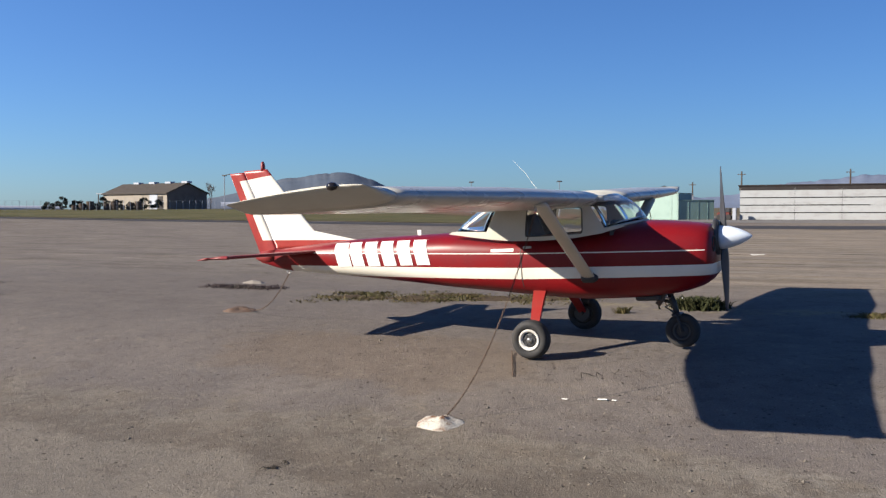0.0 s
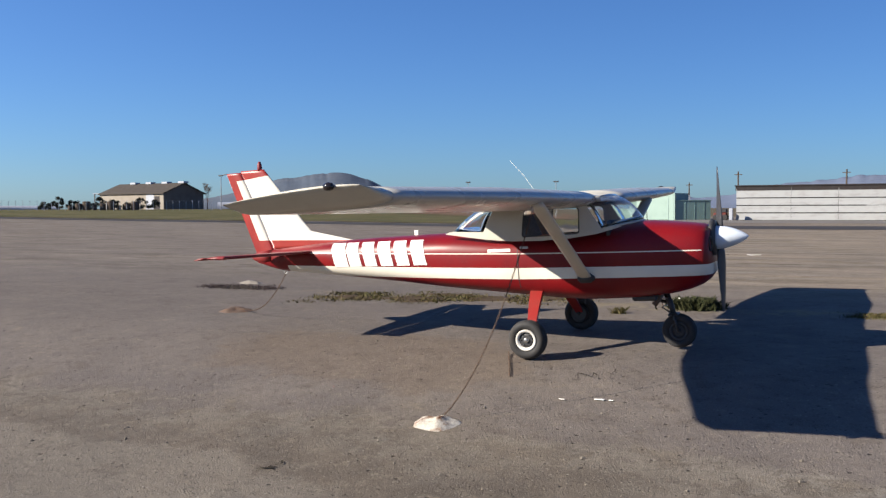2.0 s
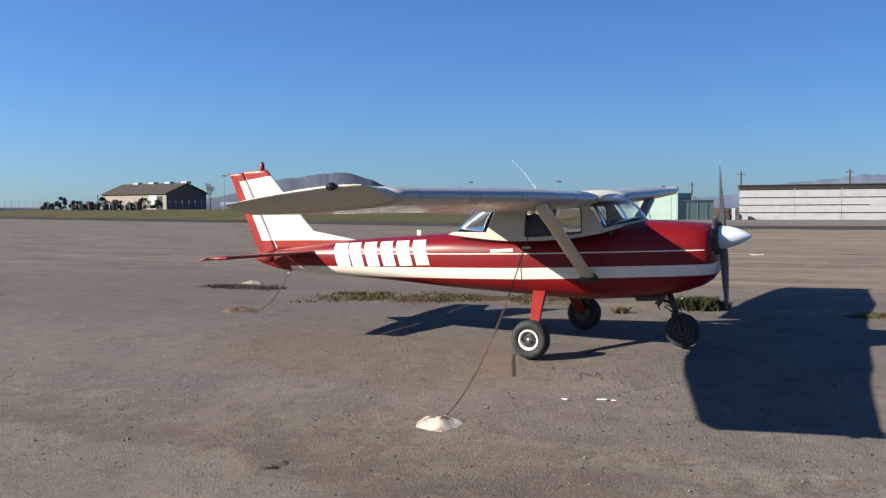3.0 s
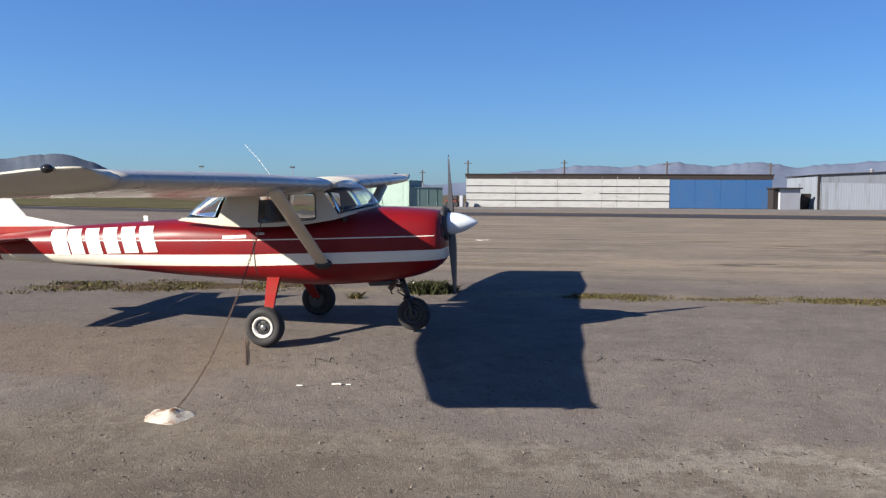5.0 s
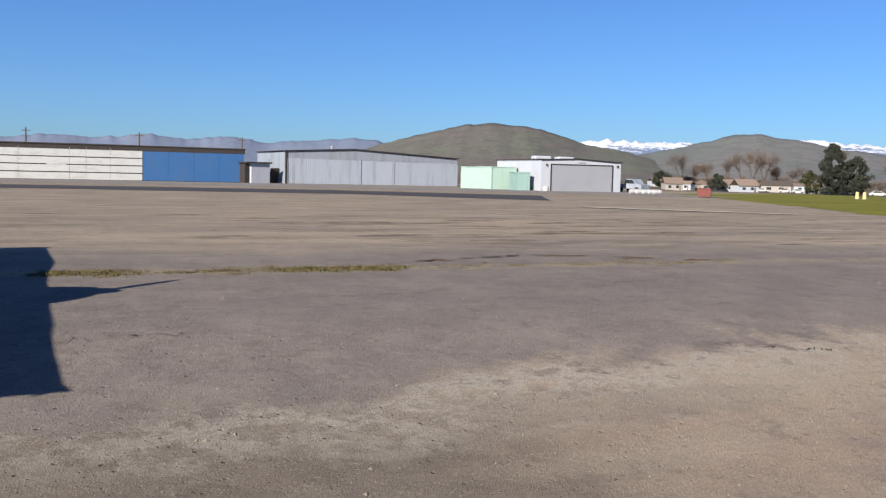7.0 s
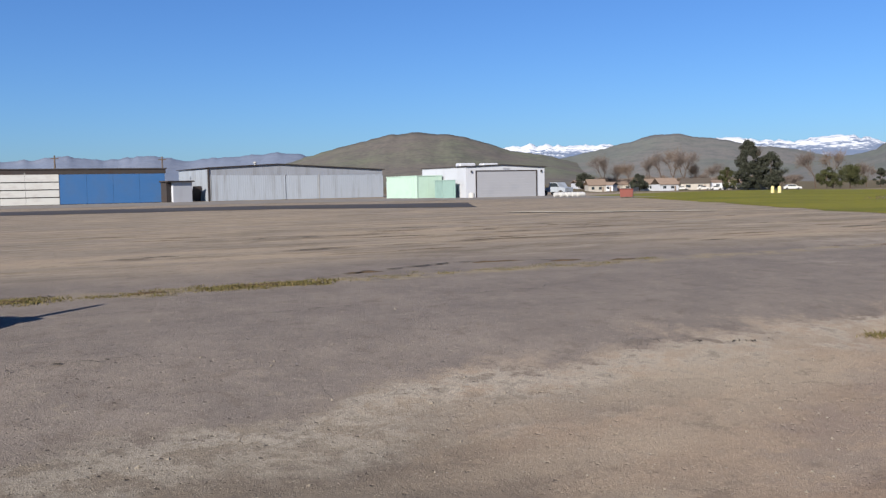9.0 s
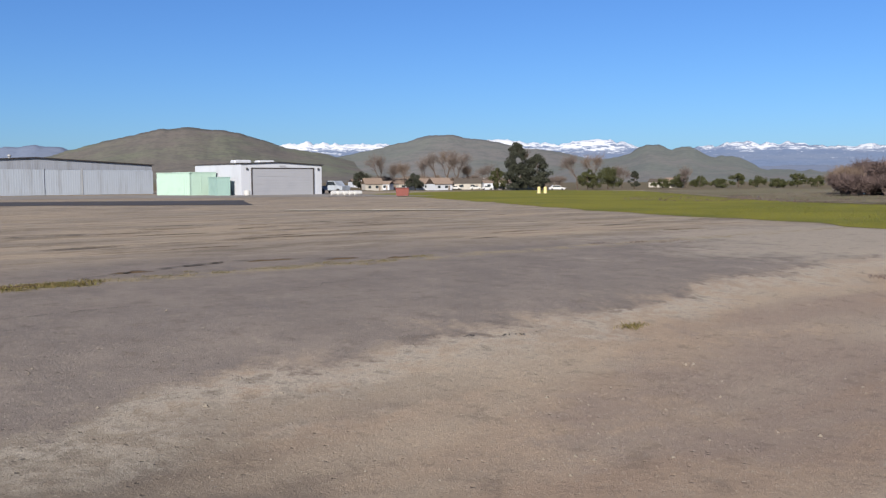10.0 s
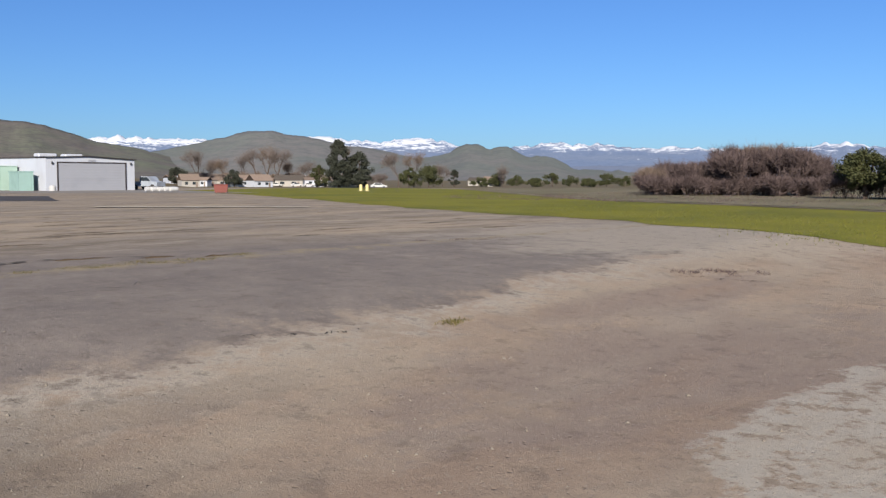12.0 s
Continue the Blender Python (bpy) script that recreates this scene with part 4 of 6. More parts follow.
def build_gear():
    for s in (-1, 1):
        rings = []
        for t in (0, 0.1, 0.25, 0.5, 0.75, 1.0):
            p = Vector((-0.02, s * 0.40, 0.66)).lerp(Vector((0.055, s * 0.895, 0.235 + 0.02 * s)), t) + Vector((0, 0, 0.03 * math.sin(math.pi * t)))
            w, th = 0.085 - 0.035 * t, 0.016
            rings.append([p + Vector((dx * w, 0, 0)) + Vector((0, s * 0.6, 0.8)) * dz * th for dx, dz in ((-1, -0.6), (-0.9, 1), (0.9, 1), (1, -0.6), (0.9, -1), (-0.9, -1))])
        leg = part("gear_leg", loft(rings), M["legred"], plane, "red sprung main gear leg")
        part("axle", tube([(0.055, s * 0.87, 0.205 + 0.03 * s), (0.055, s * 1.00, 0.205 + 0.03 * s)], 0.022, 10), M["dark"], leg, "", True)
        part("brake_disc", revolve([(-0.012, 0.06), (-0.012, 0.095), (0.0, 0.095), (0.0, 0.06)], "y", 24, (0.055, s * 0.895, 0.205 + 0.03 * s)), M["dark"], leg)
        build_wheel("main_wheel", (0.055, s * 0.99, 0.20 + 0.03 * s), 0.213, 0.165, plane, "rim" if s < 0 else "dark")
    strut = part("nose_strut", tube([(1.345, 0, 0.60), (1.41, 0, 0.40), (1.435, 0, 0.31)], [0.034, 0.034, 0.026], 12), M["dark"], plane, "dark nose gear strut", True)
    part("fork_crown", boxed(1.38, 1.49, -0.085, 0.085, 0.30, 0.335, 0.012), M["dark"], strut)
    for s in (-1, 1):
        part("fork_leg", tube([(1.44, s * 0.075, 0.32), (1.47, s * 0.08, 0.22), (1.485, s * 0.08, 0.135)], 0.016, 8), M["dark"], strut, "", True)
    part("torque_link", tube([(1.40, 0, 0.44), (1.30, 0, 0.40), (1.40, 0, 0.335)], 0.014, 8), M["steel"], strut, "", True)
    part("steering_rod", tube([(1.37, -0.03, 0.50), (1.22, -0.12, 0.53)], 0.010, 6), M["steel"], strut)
    part("shimmy_damper", tube([(1.36, 0.06, 0.45), (1.24, 0.08, 0.47)], 0.02, 8), M["dark"], strut)
    build_wheel("nose_wheel", (1.485, 0, 0.135), 0.19, 0.125, plane, "dark")


def build_propeller():
    prof = [(1.935, 0.128), (1.95, 0.132), (1.99, 0.128), (2.06, 0.112), (2.14, 0.086), (2.21, 0.052), (2.255, 0.022), (2.272, 0.006)]
    part("spinner", revolve(prof, "x", 36, (0, 0, 1.155)), M["spinner"], plane, "pale blue-white pointed spinner", True)
    rot = Matrix.Rotation(radians(0.8), 3, "X")
    for s in (-1, 1):
        rings = []
        for r, w, tw, th in ((0.06, 0.05, 60, 0.030), (0.14, 0.095, 48, 0.026), (0.26, 0.125, 36, 0.018), (0.42, 0.130, 26, 0.013), (0.58, 0.115, 20, 0.010), (0.70, 0.090, 17, 0.008), (0.765, 0.055, 16, 0.006), (0.79, 0.02, 16, 0.004)):
            ring = []
            for k in range(12):
                q = 2 * math.pi * k / 12
                u, v = w * 0.5 * math.cos(q), th * math.sin(q)
                a = radians(tw) * s
                ring.append(Vector((1.975, 0, 1.135)) + rot @ Vector((v * math.cos(a) - u * math.sin(a), u * math.cos(a) + v * math.sin(a), s * r)))
            rings.append(ring)
        part("propeller_blade", loft(rings), M["blade"], plane, "dark painted propeller blade", True)


build_fuselage()
build_cabin()
for side in (-1, 1):
    build_wing(side)
build_tail()
build_gear()
build_propeller()
part("whip_antenna", tube([(-0.05, -0.25, 1.80), (-0.17, -0.25, 1.98), (-0.33, -0.25, 2.16)], [0.0026, 0.0022, 0.0015], 6), M["letter"], plane, "thin white whip antenna")
part("belly_drain", tube([(0.45, -0.1, 0.53), (0.44, -0.1, 0.46)], 0.01, 6), M["dark"], plane)
part("spine_antenna", boxed(-1.75, -1.70, -0.008, 0.008, 1.32, 1.40), M["letter"], plane, "small blade antenna")
# ---- buildings ----
def from_to(p, q):
    """Pose of a front that runs from p to q: x along it, y to the back."""
    p, q = Vector(p), Vector(q)
    x = (q - p).to_3d().normalized()
    y = Vector((0, 0, 1)).cross(x)
    m = Matrix((x, y, (0, 0, 1))).transposed().to_4x4()
    return Matrix.Translation((p.x, p.y, gz(p.x, p.y))) @ m, (q - p).length


def gable(bm, x0, x1, y0, y1, z0, eave, ridge_z, peak=0.5, over=0.0, thick=0.12):
    """A solid wall block with a gable to the front, ridge running back."""
    xm = x0 + (x1 - x0) * peak
    ring = [(x0, z0), (x1, z0), (x1, eave), (xm, ridge_z), (x0, eave)]
    return loft([[Vector((x, y, z)) for x, z in ring] for y in (y0, y1)], bm=bm)


def slab_roof(x0, x1, y0, y1, e0, rz, e1, peak=0.5, thick=0.14):
    xm = x0 + (x1 - x0) * peak
    ring = [(x0, e0), (xm, rz), (x1, e1), (x1, e1 + thick), (xm, rz + thick), (x0, e0 + thick)]
    return loft([[Vector((x, y, z)) for x, z in ring] for y in (y0, y1)])


def ribbed(x0, x1, z0, z1, y, pitch=0.30, depth=0.006):
    """Corrugated sheet across a front."""
    bm = bmesh.new()
    n = max(2, int((x1 - x0) / pitch))
    pts = []
    for i in range(n):
        a = x0 + (x1 - x0) * i / n
        w = (x1 - x0) / n
        pts += [(a, y), (a + w * 0.55, y), (a + w * 0.65, y - depth), (a + w * 0.9, y - depth)]
    pts.append((x1, y))
    low = [bm.verts.new((a, b, z0)) for a, b in pts]
    top = [bm.verts.new((a, b, z1(a) if callable(z1) else z1)) for a, b in pts]
    for i in range(len(pts) - 1):
        bm.faces.new((low[i], low[i + 1], top[i + 1], top[i]))
    return bm


def long_hangar():
    m, w = from_to((-16.3, 114.2), (22.4, 115.6))
    h = thing("hangar", m, "long low hangar with white plank doors and a blue bay", "hangar")
    part("wall", boxed(0, w, 0.25, 14, -0.3, 4.2), M["fascia"], h, "dark wall behind the doors")
    part("roof", slab_roof(-0.2, w + 0.2, -0.15, 14.4, 4.24, 4.28, 4.24), M["fascia"], h, "black flat roof edge")
    part("fascia", boxed(-0.1, w + 0.1, -0.05, 0.25, 3.72, 4.24), M["fascia"], h, "black fascia band above the doors")
    split = 26.1
    rows = ((0.05, 0.86), (0.98, 1.79), (1.91, 2.72), (2.84, 3.70))
    bays = [0.0, 6.5, 11.9, 17.6, 19.5, 22.3, split]
    for a, b in zip(bays, bays[1:]):
        for k, (z0, z1) in enumerate(rows):
            jog = random.uniform(0, 0.03)
            part("door_plank", boxed(a + 0.015, b - 0.015, -0.02 - jog, 0.06 - jog, z0, z1), M["plank"], h)
        part("track_hanger", boxed(a - 0.04 + 0.05, a + 0.06, -0.08, -0.03, 3.55, 3.95), M["plank"], h)
    part("gap_cover", boxed(15.0, 17.3, -0.07, -0.02, 1.80, 1.90), M["plank"], h)
    for k in range(4):
        a = split + 0.05 + (w - split - 0.1) * k / 4
        part("blue_door", boxed(a, a + (w - split - 0.1) / 4 - 0.02, -0.05, 0.05, 0.05, 3.68), M["bluedoor"], h, "blue sliding door leaf")
    part("stain_board", boxed(0.3, w - 0.3, -0.035, 0.0, 3.70, 3.78), M["chain"], h, "rust-stained door track")
    for az, d, top in ((9.05, 132, 6.3), (3.35, 132, 6.4), (-2.55, 132, 6.2), (-8.25, 133, 6.0), (11.75, 150, 5.4)):
        p = polar(az, d)
        pole = thing("utility_pole", Matrix.Translation(p), "weathered wooden utility pole behind the hangars", "pole", "utility poles")
        part("shaft", tube([(0, 0, -0.3), (0, 0, top)], [0.13, 0.09], 8), M["wood"], pole)
        part("crossarm", boxed(-0.5, 0.5, -0.05, 0.05, top - 0.45, top - 0.35), M["wood"], pole)


def silver_hangar():
    m, w = from_to((27.8, 115.4), (52.6, 117.2))
    h = thing("hangar", m, "corrugated galvanised hangar with large sliding doors", "hangar")
    ridge_x = 0.38
    top = lambda x: 4.30 + 0.45 * (x / (w * ridge_x)) if x < w * ridge_x else 4.75 - 0.85 * (x - w * ridge_x) / (w * (1 - ridge_x))
    part("wall", loft([[Vector((x, y, z)) for x, z in ((0, -0.3), (w, -0.3), (w, 3.86), (w * ridge_x, 4.70), (0, 4.24))] for y in (0.12, 16)]), M["galv"], h, "grey sheet-metal side wall")
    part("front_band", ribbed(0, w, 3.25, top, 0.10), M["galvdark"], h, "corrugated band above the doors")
    part("roof", slab_roof(-0.25, w + 0.25, -0.2, 16.3, 4.28, 4.74, 3.88, ridge_x, 0.10), M["fascia"], h, "dark roof edge")
    for a, b, y in ((0.25, 10.4, -0.12), (10.4, 15.3, -0.02), (15.2, w, -0.14)):
        part("sliding_door", ribbed(a, b, 0.03, lambda x: 3.38 - 0.012 * x, y), M["galv"], h, "galvanised sliding door leaf")
        part("door_edge", boxed(a - 0.03, a + 0.05, y - 0.06, y + 0.05, 0.02, 3.4), M["galvroof"], h)
    part("corner_post", boxed(-0.08, 0.10, -0.1, 0.1, -0.2, 4.25), M["fascia"], h)
    part("roof_vent", revolve([(4.7, 0.16), (5.0, 0.16), (5.05, 0.28), (5.2, 0.26), (5.32, 0.05)], "z", 12, (w * 0.33, 6, 0)), M["galvroof"], h)
    # shed between the hangars
    m, w = from_to(polar(-8.45, 126), polar(-9.85, 128))
    s = thing("shed", m, "small cream shed between two hangars", "shed")
    part("wall", boxed(0.9, w, 0, 3, -0.2, 2.55), M["whitewall"], s)
    part("roof", boxed(0, w + 0.2, -0.3, 3.3, 2.55, 2.72), M["fascia"], s)
    # Solid black block painted in place of the opening's inner shade.
    part("dark_doorway", boxed(0.2, 0.85, 0.4, 2.9, -0.2, 2.5), M["fascia"], s)
    p = polar(-10.1, 131)
    b = thing("dark_trailer", Matrix.Translation(p) @ Matrix.Rotation(0.3, 4, "Z"), "dark leaning panel stored beside the hangar", "panel")
    part("panel", loft([[Vector((x, y, z)) for x, z in ((-0.8, 0), (0.55, 0), (0.75, 2.0), (-0.35, 2.0))] for y in (0, 0.3)]), M["fascia"], b)


def mint_buildings():
    def box_shed(p, q, depth, z, mat, label, side=None, trim=True, doors=0):
        m, w = from_to(p, q)
        b = thing("storage_shed", m, label, "shed", "mint sheds")
        part("wall", boxed(0, w, 0, depth, -0.25, z), M[mat], b)
        part("roof", boxed(-0.06, w + 0.06, -0.06, depth + 0.06, z, z + 0.09), M[mat], b)
        for k in range(doors):
            a = w * (0.12 + 0.8 * k / doors)
            part("door", boxed(a, a + 0.72 * w / max(1, doors), -0.03, 0.0, 0.05, z - 0.35), M[mat], b)
        for k in range(int(w / 1.3) + 1):
            x = min(w - 0.05, k * 1.3)
            part("wall_rib", boxed(x, x + 0.05, -0.025, 0.0, -0.1, z - 0.02), M[mat], b)
        return b
    box_shed(polar(14.75, 131), polar(12.54, 129), 5, 3.42, "mint", "pale mint-green painted metal shed", doors=1)
    box_shed(polar(12.50, 129.2), polar(10.55, 131), 4, 2.50, "mintdark", "sage-green steel storage container")
    box_shed(polar(16.2, 136), polar(14.6, 136), 4, 2.45, "mint", "low pale mint-green shed")
    b = box_shed(polar(12.7, 138), polar(11.7, 138), 3, 3.2, "greydoor", "grey metal shed behind a container")
    box_shed(polar(-21.12, 121), polar(-22.92, 116.5), 6, 2.62, "mint", "pale mint-green painted metal shed", doors=1)
    box_shed(polar(-22.95, 116.6), polar(-24.40, 118), 5, 2.66, "mint", "pale mint-green shed side wall")
    box_shed(polar(-24.42, 113), polar(-25.2, 113.5), 3, 2.05, "mintdark", "sage-green steel storage container")
    # Box added to stand for the dark gap between hangar and shed.
    box_shed(polar(-21.1, 125), polar(-21.5, 124), 3, 1.95, "greydoor", "grey box filling the dark gap beside the hangar")
    p = polar(9.95, 126)
    c = thing("parked_tractor", Matrix.Translation(p), "dark red and black tug parked beside a shed", "tractor")
    part("body", boxed(-0.9, 0.7, -0.5, 0.5, 0.35, 0.95, 0.1), M["binred"], c)
    part("cab", boxed(-0.2, 0.7, -0.45, 0.45, 0.95, 1.45, 0.08), M["dark"], c)
    for x in (-0.6, 0.5):
        for y in (-0.5, 0.5):
            part("wheel", revolve([(-0.12, 0.15), (-0.12, 0.32), (-0.06, 0.36), (0.06, 0.36), (0.12, 0.32), (0.12, 0.15)], "y", 18, (x, y, 0.36)), M["rubber"], c)
    b = thing("white_cabinet", Matrix.Translation(polar(9.42, 125)), "white metal cabinet standing beside the hangar", "cabinet")
    part("body", boxed(-0.22, 0.22, -0.2, 0.2, 0, 1.5, 0.03), M["whitewall"], b)
    part("door", boxed(-0.18, 0.18, -0.22, -0.2, 0.1, 1.4), M["whitewall"], b)


def white_hangar():
    c, r = polar(-25.86, 113), polar(-30.5, 118.5)
    m, w = from_to(c, r)
    h = thing("hangar", m, "white steel hangar with a grey roll-up door", "hangar")
    top = lambda x: 3.62 + 0.18 * (x / (w * 0.45)) if x < w * 0.45 else 3.80 - 0.30 * (x - w * 0.45) / (w * 0.55)
    part("wall", loft([[Vector((x, y, z)) for x, z in ((0, -0.3), (w, -0.3), (w, 3.46), (w * 0.45, 3.76), (0, 3.58))] for y in (0.1, 12)]), M["whitewall"], h, "white steel wall")
    l, rr, dt = w * 0.125, w * 0.885, 3.08
    part("front_left", ribbed(0, l, -0.1, lambda x: top(x), 0.06, 0.30, 0.004), M["whitewall"], h)
    part("front_right", ribbed(rr, w, -0.1, lambda x: top(x), 0.06, 0.30, 0.004), M["whitewall"], h)
    part("front_top", ribbed(l, rr, dt, lambda x: top(x), 0.06, 0.30, 0.004), M["whitewall"], h)
    part("door_frame", loft([[Vector((x, y, z)) for x, z in ((l, -0.1), (l - 0.12, -0.1), (l - 0.12, dt + 0.12), (rr + 0.12, dt + 0.12), (rr + 0.12, -0.1), (rr, -0.1), (rr, dt), (l, dt))] for y in (-0.04, 0.06)]), M["fascia"], h, "dark door frame")
    for k in range(10):
        z0 = 0.02 + k * dt / 10
        part("door_slat", boxed(l + 0.01, rr - 0.01, 0.02, 0.08, z0, z0 + dt / 10 - 0.010), M["greydoor"], h)
    part("roof", slab_roof(-0.15, w + 0.15, -0.15, 12.2, 3.63, 3.82, 3.50, 0.45, 0.09), M["fascia"], h, "dark thin roof edge")
    for x, y in ((w * 0.02, 2.0), (w * 0.36, 3.0)):
        part("roof_fan", boxed(x, x + 2.2, y, y + 1.2, 3.68, 4.12, 0.12), M["whitewall"], h, "white roof ventilator")
    part("sign", boxed(w * 0.46, w * 0.54, 0.0, 0.02, 3.30, 3.48), M["greydoor"], h, "small grey sign")
    for x in (w * 0.06, w * 0.95):
        part("wall_lamp", boxed(x - 0.1, x + 0.1, -0.14, 0.02, 2.95, 3.2, 0.03), M["dark"], h)
    n = thing("white_tank", Matrix.Translation(polar(-26.15, 110.5)), "small white tank standing before the hangar", "tank")
    part("shell", revolve([(0.0, 0.2), (0.05, 0.36), (0.5, 0.38), (0.62, 0.25), (0.66, 0.05)], "z", 16), M["carwhite"], n)
    # van and drums beside it
    van = thing("pickup_truck", Matrix.Translation(polar(-31.2, 121)) @ Matrix.Rotation(radians(-70), 4, "Z"), "pale grey pickup truck parked beside the hangar", "truck")
    body = [(-1.9, 0.45), (1.9, 0.45), (1.95, 0.95), (1.1, 1.05), (0.6, 1.62), (-0.5, 1.62), (-0.6, 1.02), (-1.9, 1.0)]
    part("body", loft([[Vector((x, y, z)) for x, z in body] for y in (-0.8, 0.8)]), M["galv"], van)
    for s in (-1, 1):
        part("side_window", loft([[Vector((x, y, z)) for x, z in ((-0.42, 1.08), (0.95, 1.08), (0.55, 1.54), (-0.42, 1.54))] for y in (s * 0.80, s * 0.815)]), M["carglass"], van)
        for x in (-1.2, 1.25):
            part("wheel", revolve([(-0.1, 0.15), (-0.1, 0.3), (-0.05, 0.34), (0.05, 0.34), (0.1, 0.3), (0.1, 0.15)], "y", 18, (x, s * 0.78, 0.34)), M["rubber"], van)
    for az in (-31.25, -31.62, -32.0, -32.3, -32.6):
        n = thing("drum", Matrix.Translation(polar(az, 108)), "white plastic drum lying on the apron", "drum", "white drums")
        part("shell", revolve([(-0.45, 0.1), (-0.44, 0.24), (-0.15, 0.27), (-0.12, 0.25), (0.12, 0.25), (0.15, 0.27), (0.44, 0.24), (0.45, 0.1)], "x", 16, (0, 0, 0.26)), M["carwhite"], n)
    n = thing("skip_bin", Matrix.Translation(polar(-35.25, 96)) @ Matrix.Rotation(radians(-38), 4, "Z"), "rusty red metal waste bin on the apron edge", "bin")
    part("body", loft([[Vector((x * k, y * k, z)) for x, y in ((-0.66, -0.5), (0.66, -0.5), (0.66, 0.5), (-0.66, 0.5))] for z, k in ((0.08, 0.9), (0.82, 1.0))]), M["binred"], n)
    part("rim", boxed(-0.70, 0.70, -0.55, 0.55, 0.80, 0.88, 0.03), M["binred"], n)
    part("lid", boxed(-0.5, 0.3, -0.52, 0.1, 0.88, 0.93), M["dark"], n)
    for x in (-0.55, 0.55):
        part("skid", boxed(x - 0.06, x + 0.06, -0.48, 0.48, 0, 0.1), M["dark"], n)


def left_building():
    d = 200
    m, w = from_to(polar(45.7, d + 12), polar(42.3, d - 6))
    h = thing("farm_building", m, "beige low gabled building with roof vents", "building")
    g = 9.5
    eave, rz = 3.2, 5.15
    ring = [(0, -0.4), (g, -0.4), (g, eave), (g / 2, rz), (0, eave)]
    part("wall", loft([[Vector((x, y, z)) for y, z in ring] for x in (0, w)]), M["beige"], h, "beige siding wall")
    # Gable end painted darker than the siding, for its side away from sun.
    part("gable_wall", loft([[Vector((x, y, z)) for y, z in [(0.02, -0.3), (g - 0.02, -0.3), (g - 0.02, eave - 0.1), (g / 2, rz - 0.1), (0.02, eave - 0.1)]] for x in (w, w + 0.03)]), M["shadebrown"], h, "gable end with its shade painted in as dark brown")
    rr = [(-0.4, eave - 0.15), (g / 2, rz), (g + 0.4, eave - 0.15), (g + 0.4, eave), (g / 2, rz + 0.16), (-0.4, eave)]
    part("roof", loft([[Vector((x, y, z)) for y, z in rr] for x in (-0.4, w + 0.4)]), M["shingle"], h, "grey-brown roofing")
    for k in range(4):
        x = w * (0.20 + 0.25 * k)
        part("roof_vent", boxed(x, x + 1.9, g / 2 - 0.6, g / 2 + 0.6, rz, rz + 0.42, 0.06), M["whitewall"], h, "white ridge vent")
    part("door", boxed(w * 0.74, w * 0.86, -0.06, 0.0, 0, 2.9), M["whitewall"], h, "white roll-up door")
    part("doorway", boxed(w * 0.87, w * 0.94, -0.05, 0.0, 0, 2.6), M["fascia"], h, "dark doorway")
    part("canopy", boxed(-4.5, 0, 1, 4, 3.25, 3.4), M["greydoor"], h, "thin grey canopy")
    for x in (-4.2, -2.2):
        part("canopy_post", boxed(x, x + 0.15, 1.2, 1.35, -0.4, 3.25), M["wood"], h)
    # Drum shapes stand in for low dark bushes beside the building.
    for k in range(9):
        a = 47.3 - 0.43 * k
        p = polar(a, 178)
        n = thing("dark_drum_shape", Matrix.Translation(p), "dark drum shape standing in for a bush", "drum", "dark drums")
        r = 0.38 + 0.16 * ((k * 7) % 3)
        part("shell", revolve([(0, r * 0.9), (0.05, r), (r * 1.2, r), (r * 1.25, r * 0.95), (r * 2.2, r * 0.95), (r * 2.25, r * 0.5)], "z", 14), M["wood"], n)
    for az, d2, top in ((39.08, 170, 6.0), (19.4, 170, 6.2), (24.6, 180, 6.0), (36.6, 190, 6.0)):
        n = thing("lamp_post", Matrix.Translation(polar(az, d2)), "thin grey lamp post beyond the taxiway", "lamp post", "lamp posts")
        part("shaft", tube([(0, 0, -0.3), (0, 0, top)], [0.09, 0.06], 8), M["greydoor"], n)
        part("head", boxed(-0.45, 0.45, -0.15, 0.15, top - 0.12, top + 0.12, 0.05), M["dark"], n)
    fence = thing("chain_fence", Matrix.Identity(4), "grey wire fence before the farm building", "fence")
    prev = None
    for k in range(34):
        p = polar(51.5 - 0.36 * k, 172)
        part("post", tube([p + Vector((0, 0, -0.2)), p + Vector((0, 0, 1.7))], 0.035, 6), M["galv"], fence)
        if prev:
            for z in (0.6, 1.15, 1.65):
                part("wire", tube([prev + Vector((0, 0, z)), p + Vector((0, 0, z))], 0.008, 4), M["galv"], fence)
        prev = p
    # White shapes added; the leftmost two stand in for the horizon's white haze.
    for az, ln, hh in ((38.3, 9, 1.6), (37.2, 6, 1.2), (51.0, 26, 0.8), (48.9, 10, 0.7)):
        p = polar(az, 260)
        m = Matrix.Translation(p) @ Matrix.Rotation(radians(az), 4, "Z")
        n = thing("greenhouse", m, "long low white shape in the far field", "greenhouse", "greenhouses")
        ring = [(1.8 * math.cos(q), hh * 1.1 * math.sin(q) + 0.3) for q in [k * math.pi / 8 for k in range(9)]]
        part("cover", loft([[Vector((x, y, z - 0.2)) for y, z in ring] for x in (-ln / 2, ln / 2)]), M["whitewall"], n)
        part("base", boxed(-ln / 2, ln / 2, -1.85, 1.85, -0.4, 0.15), M["greydoor"], n)


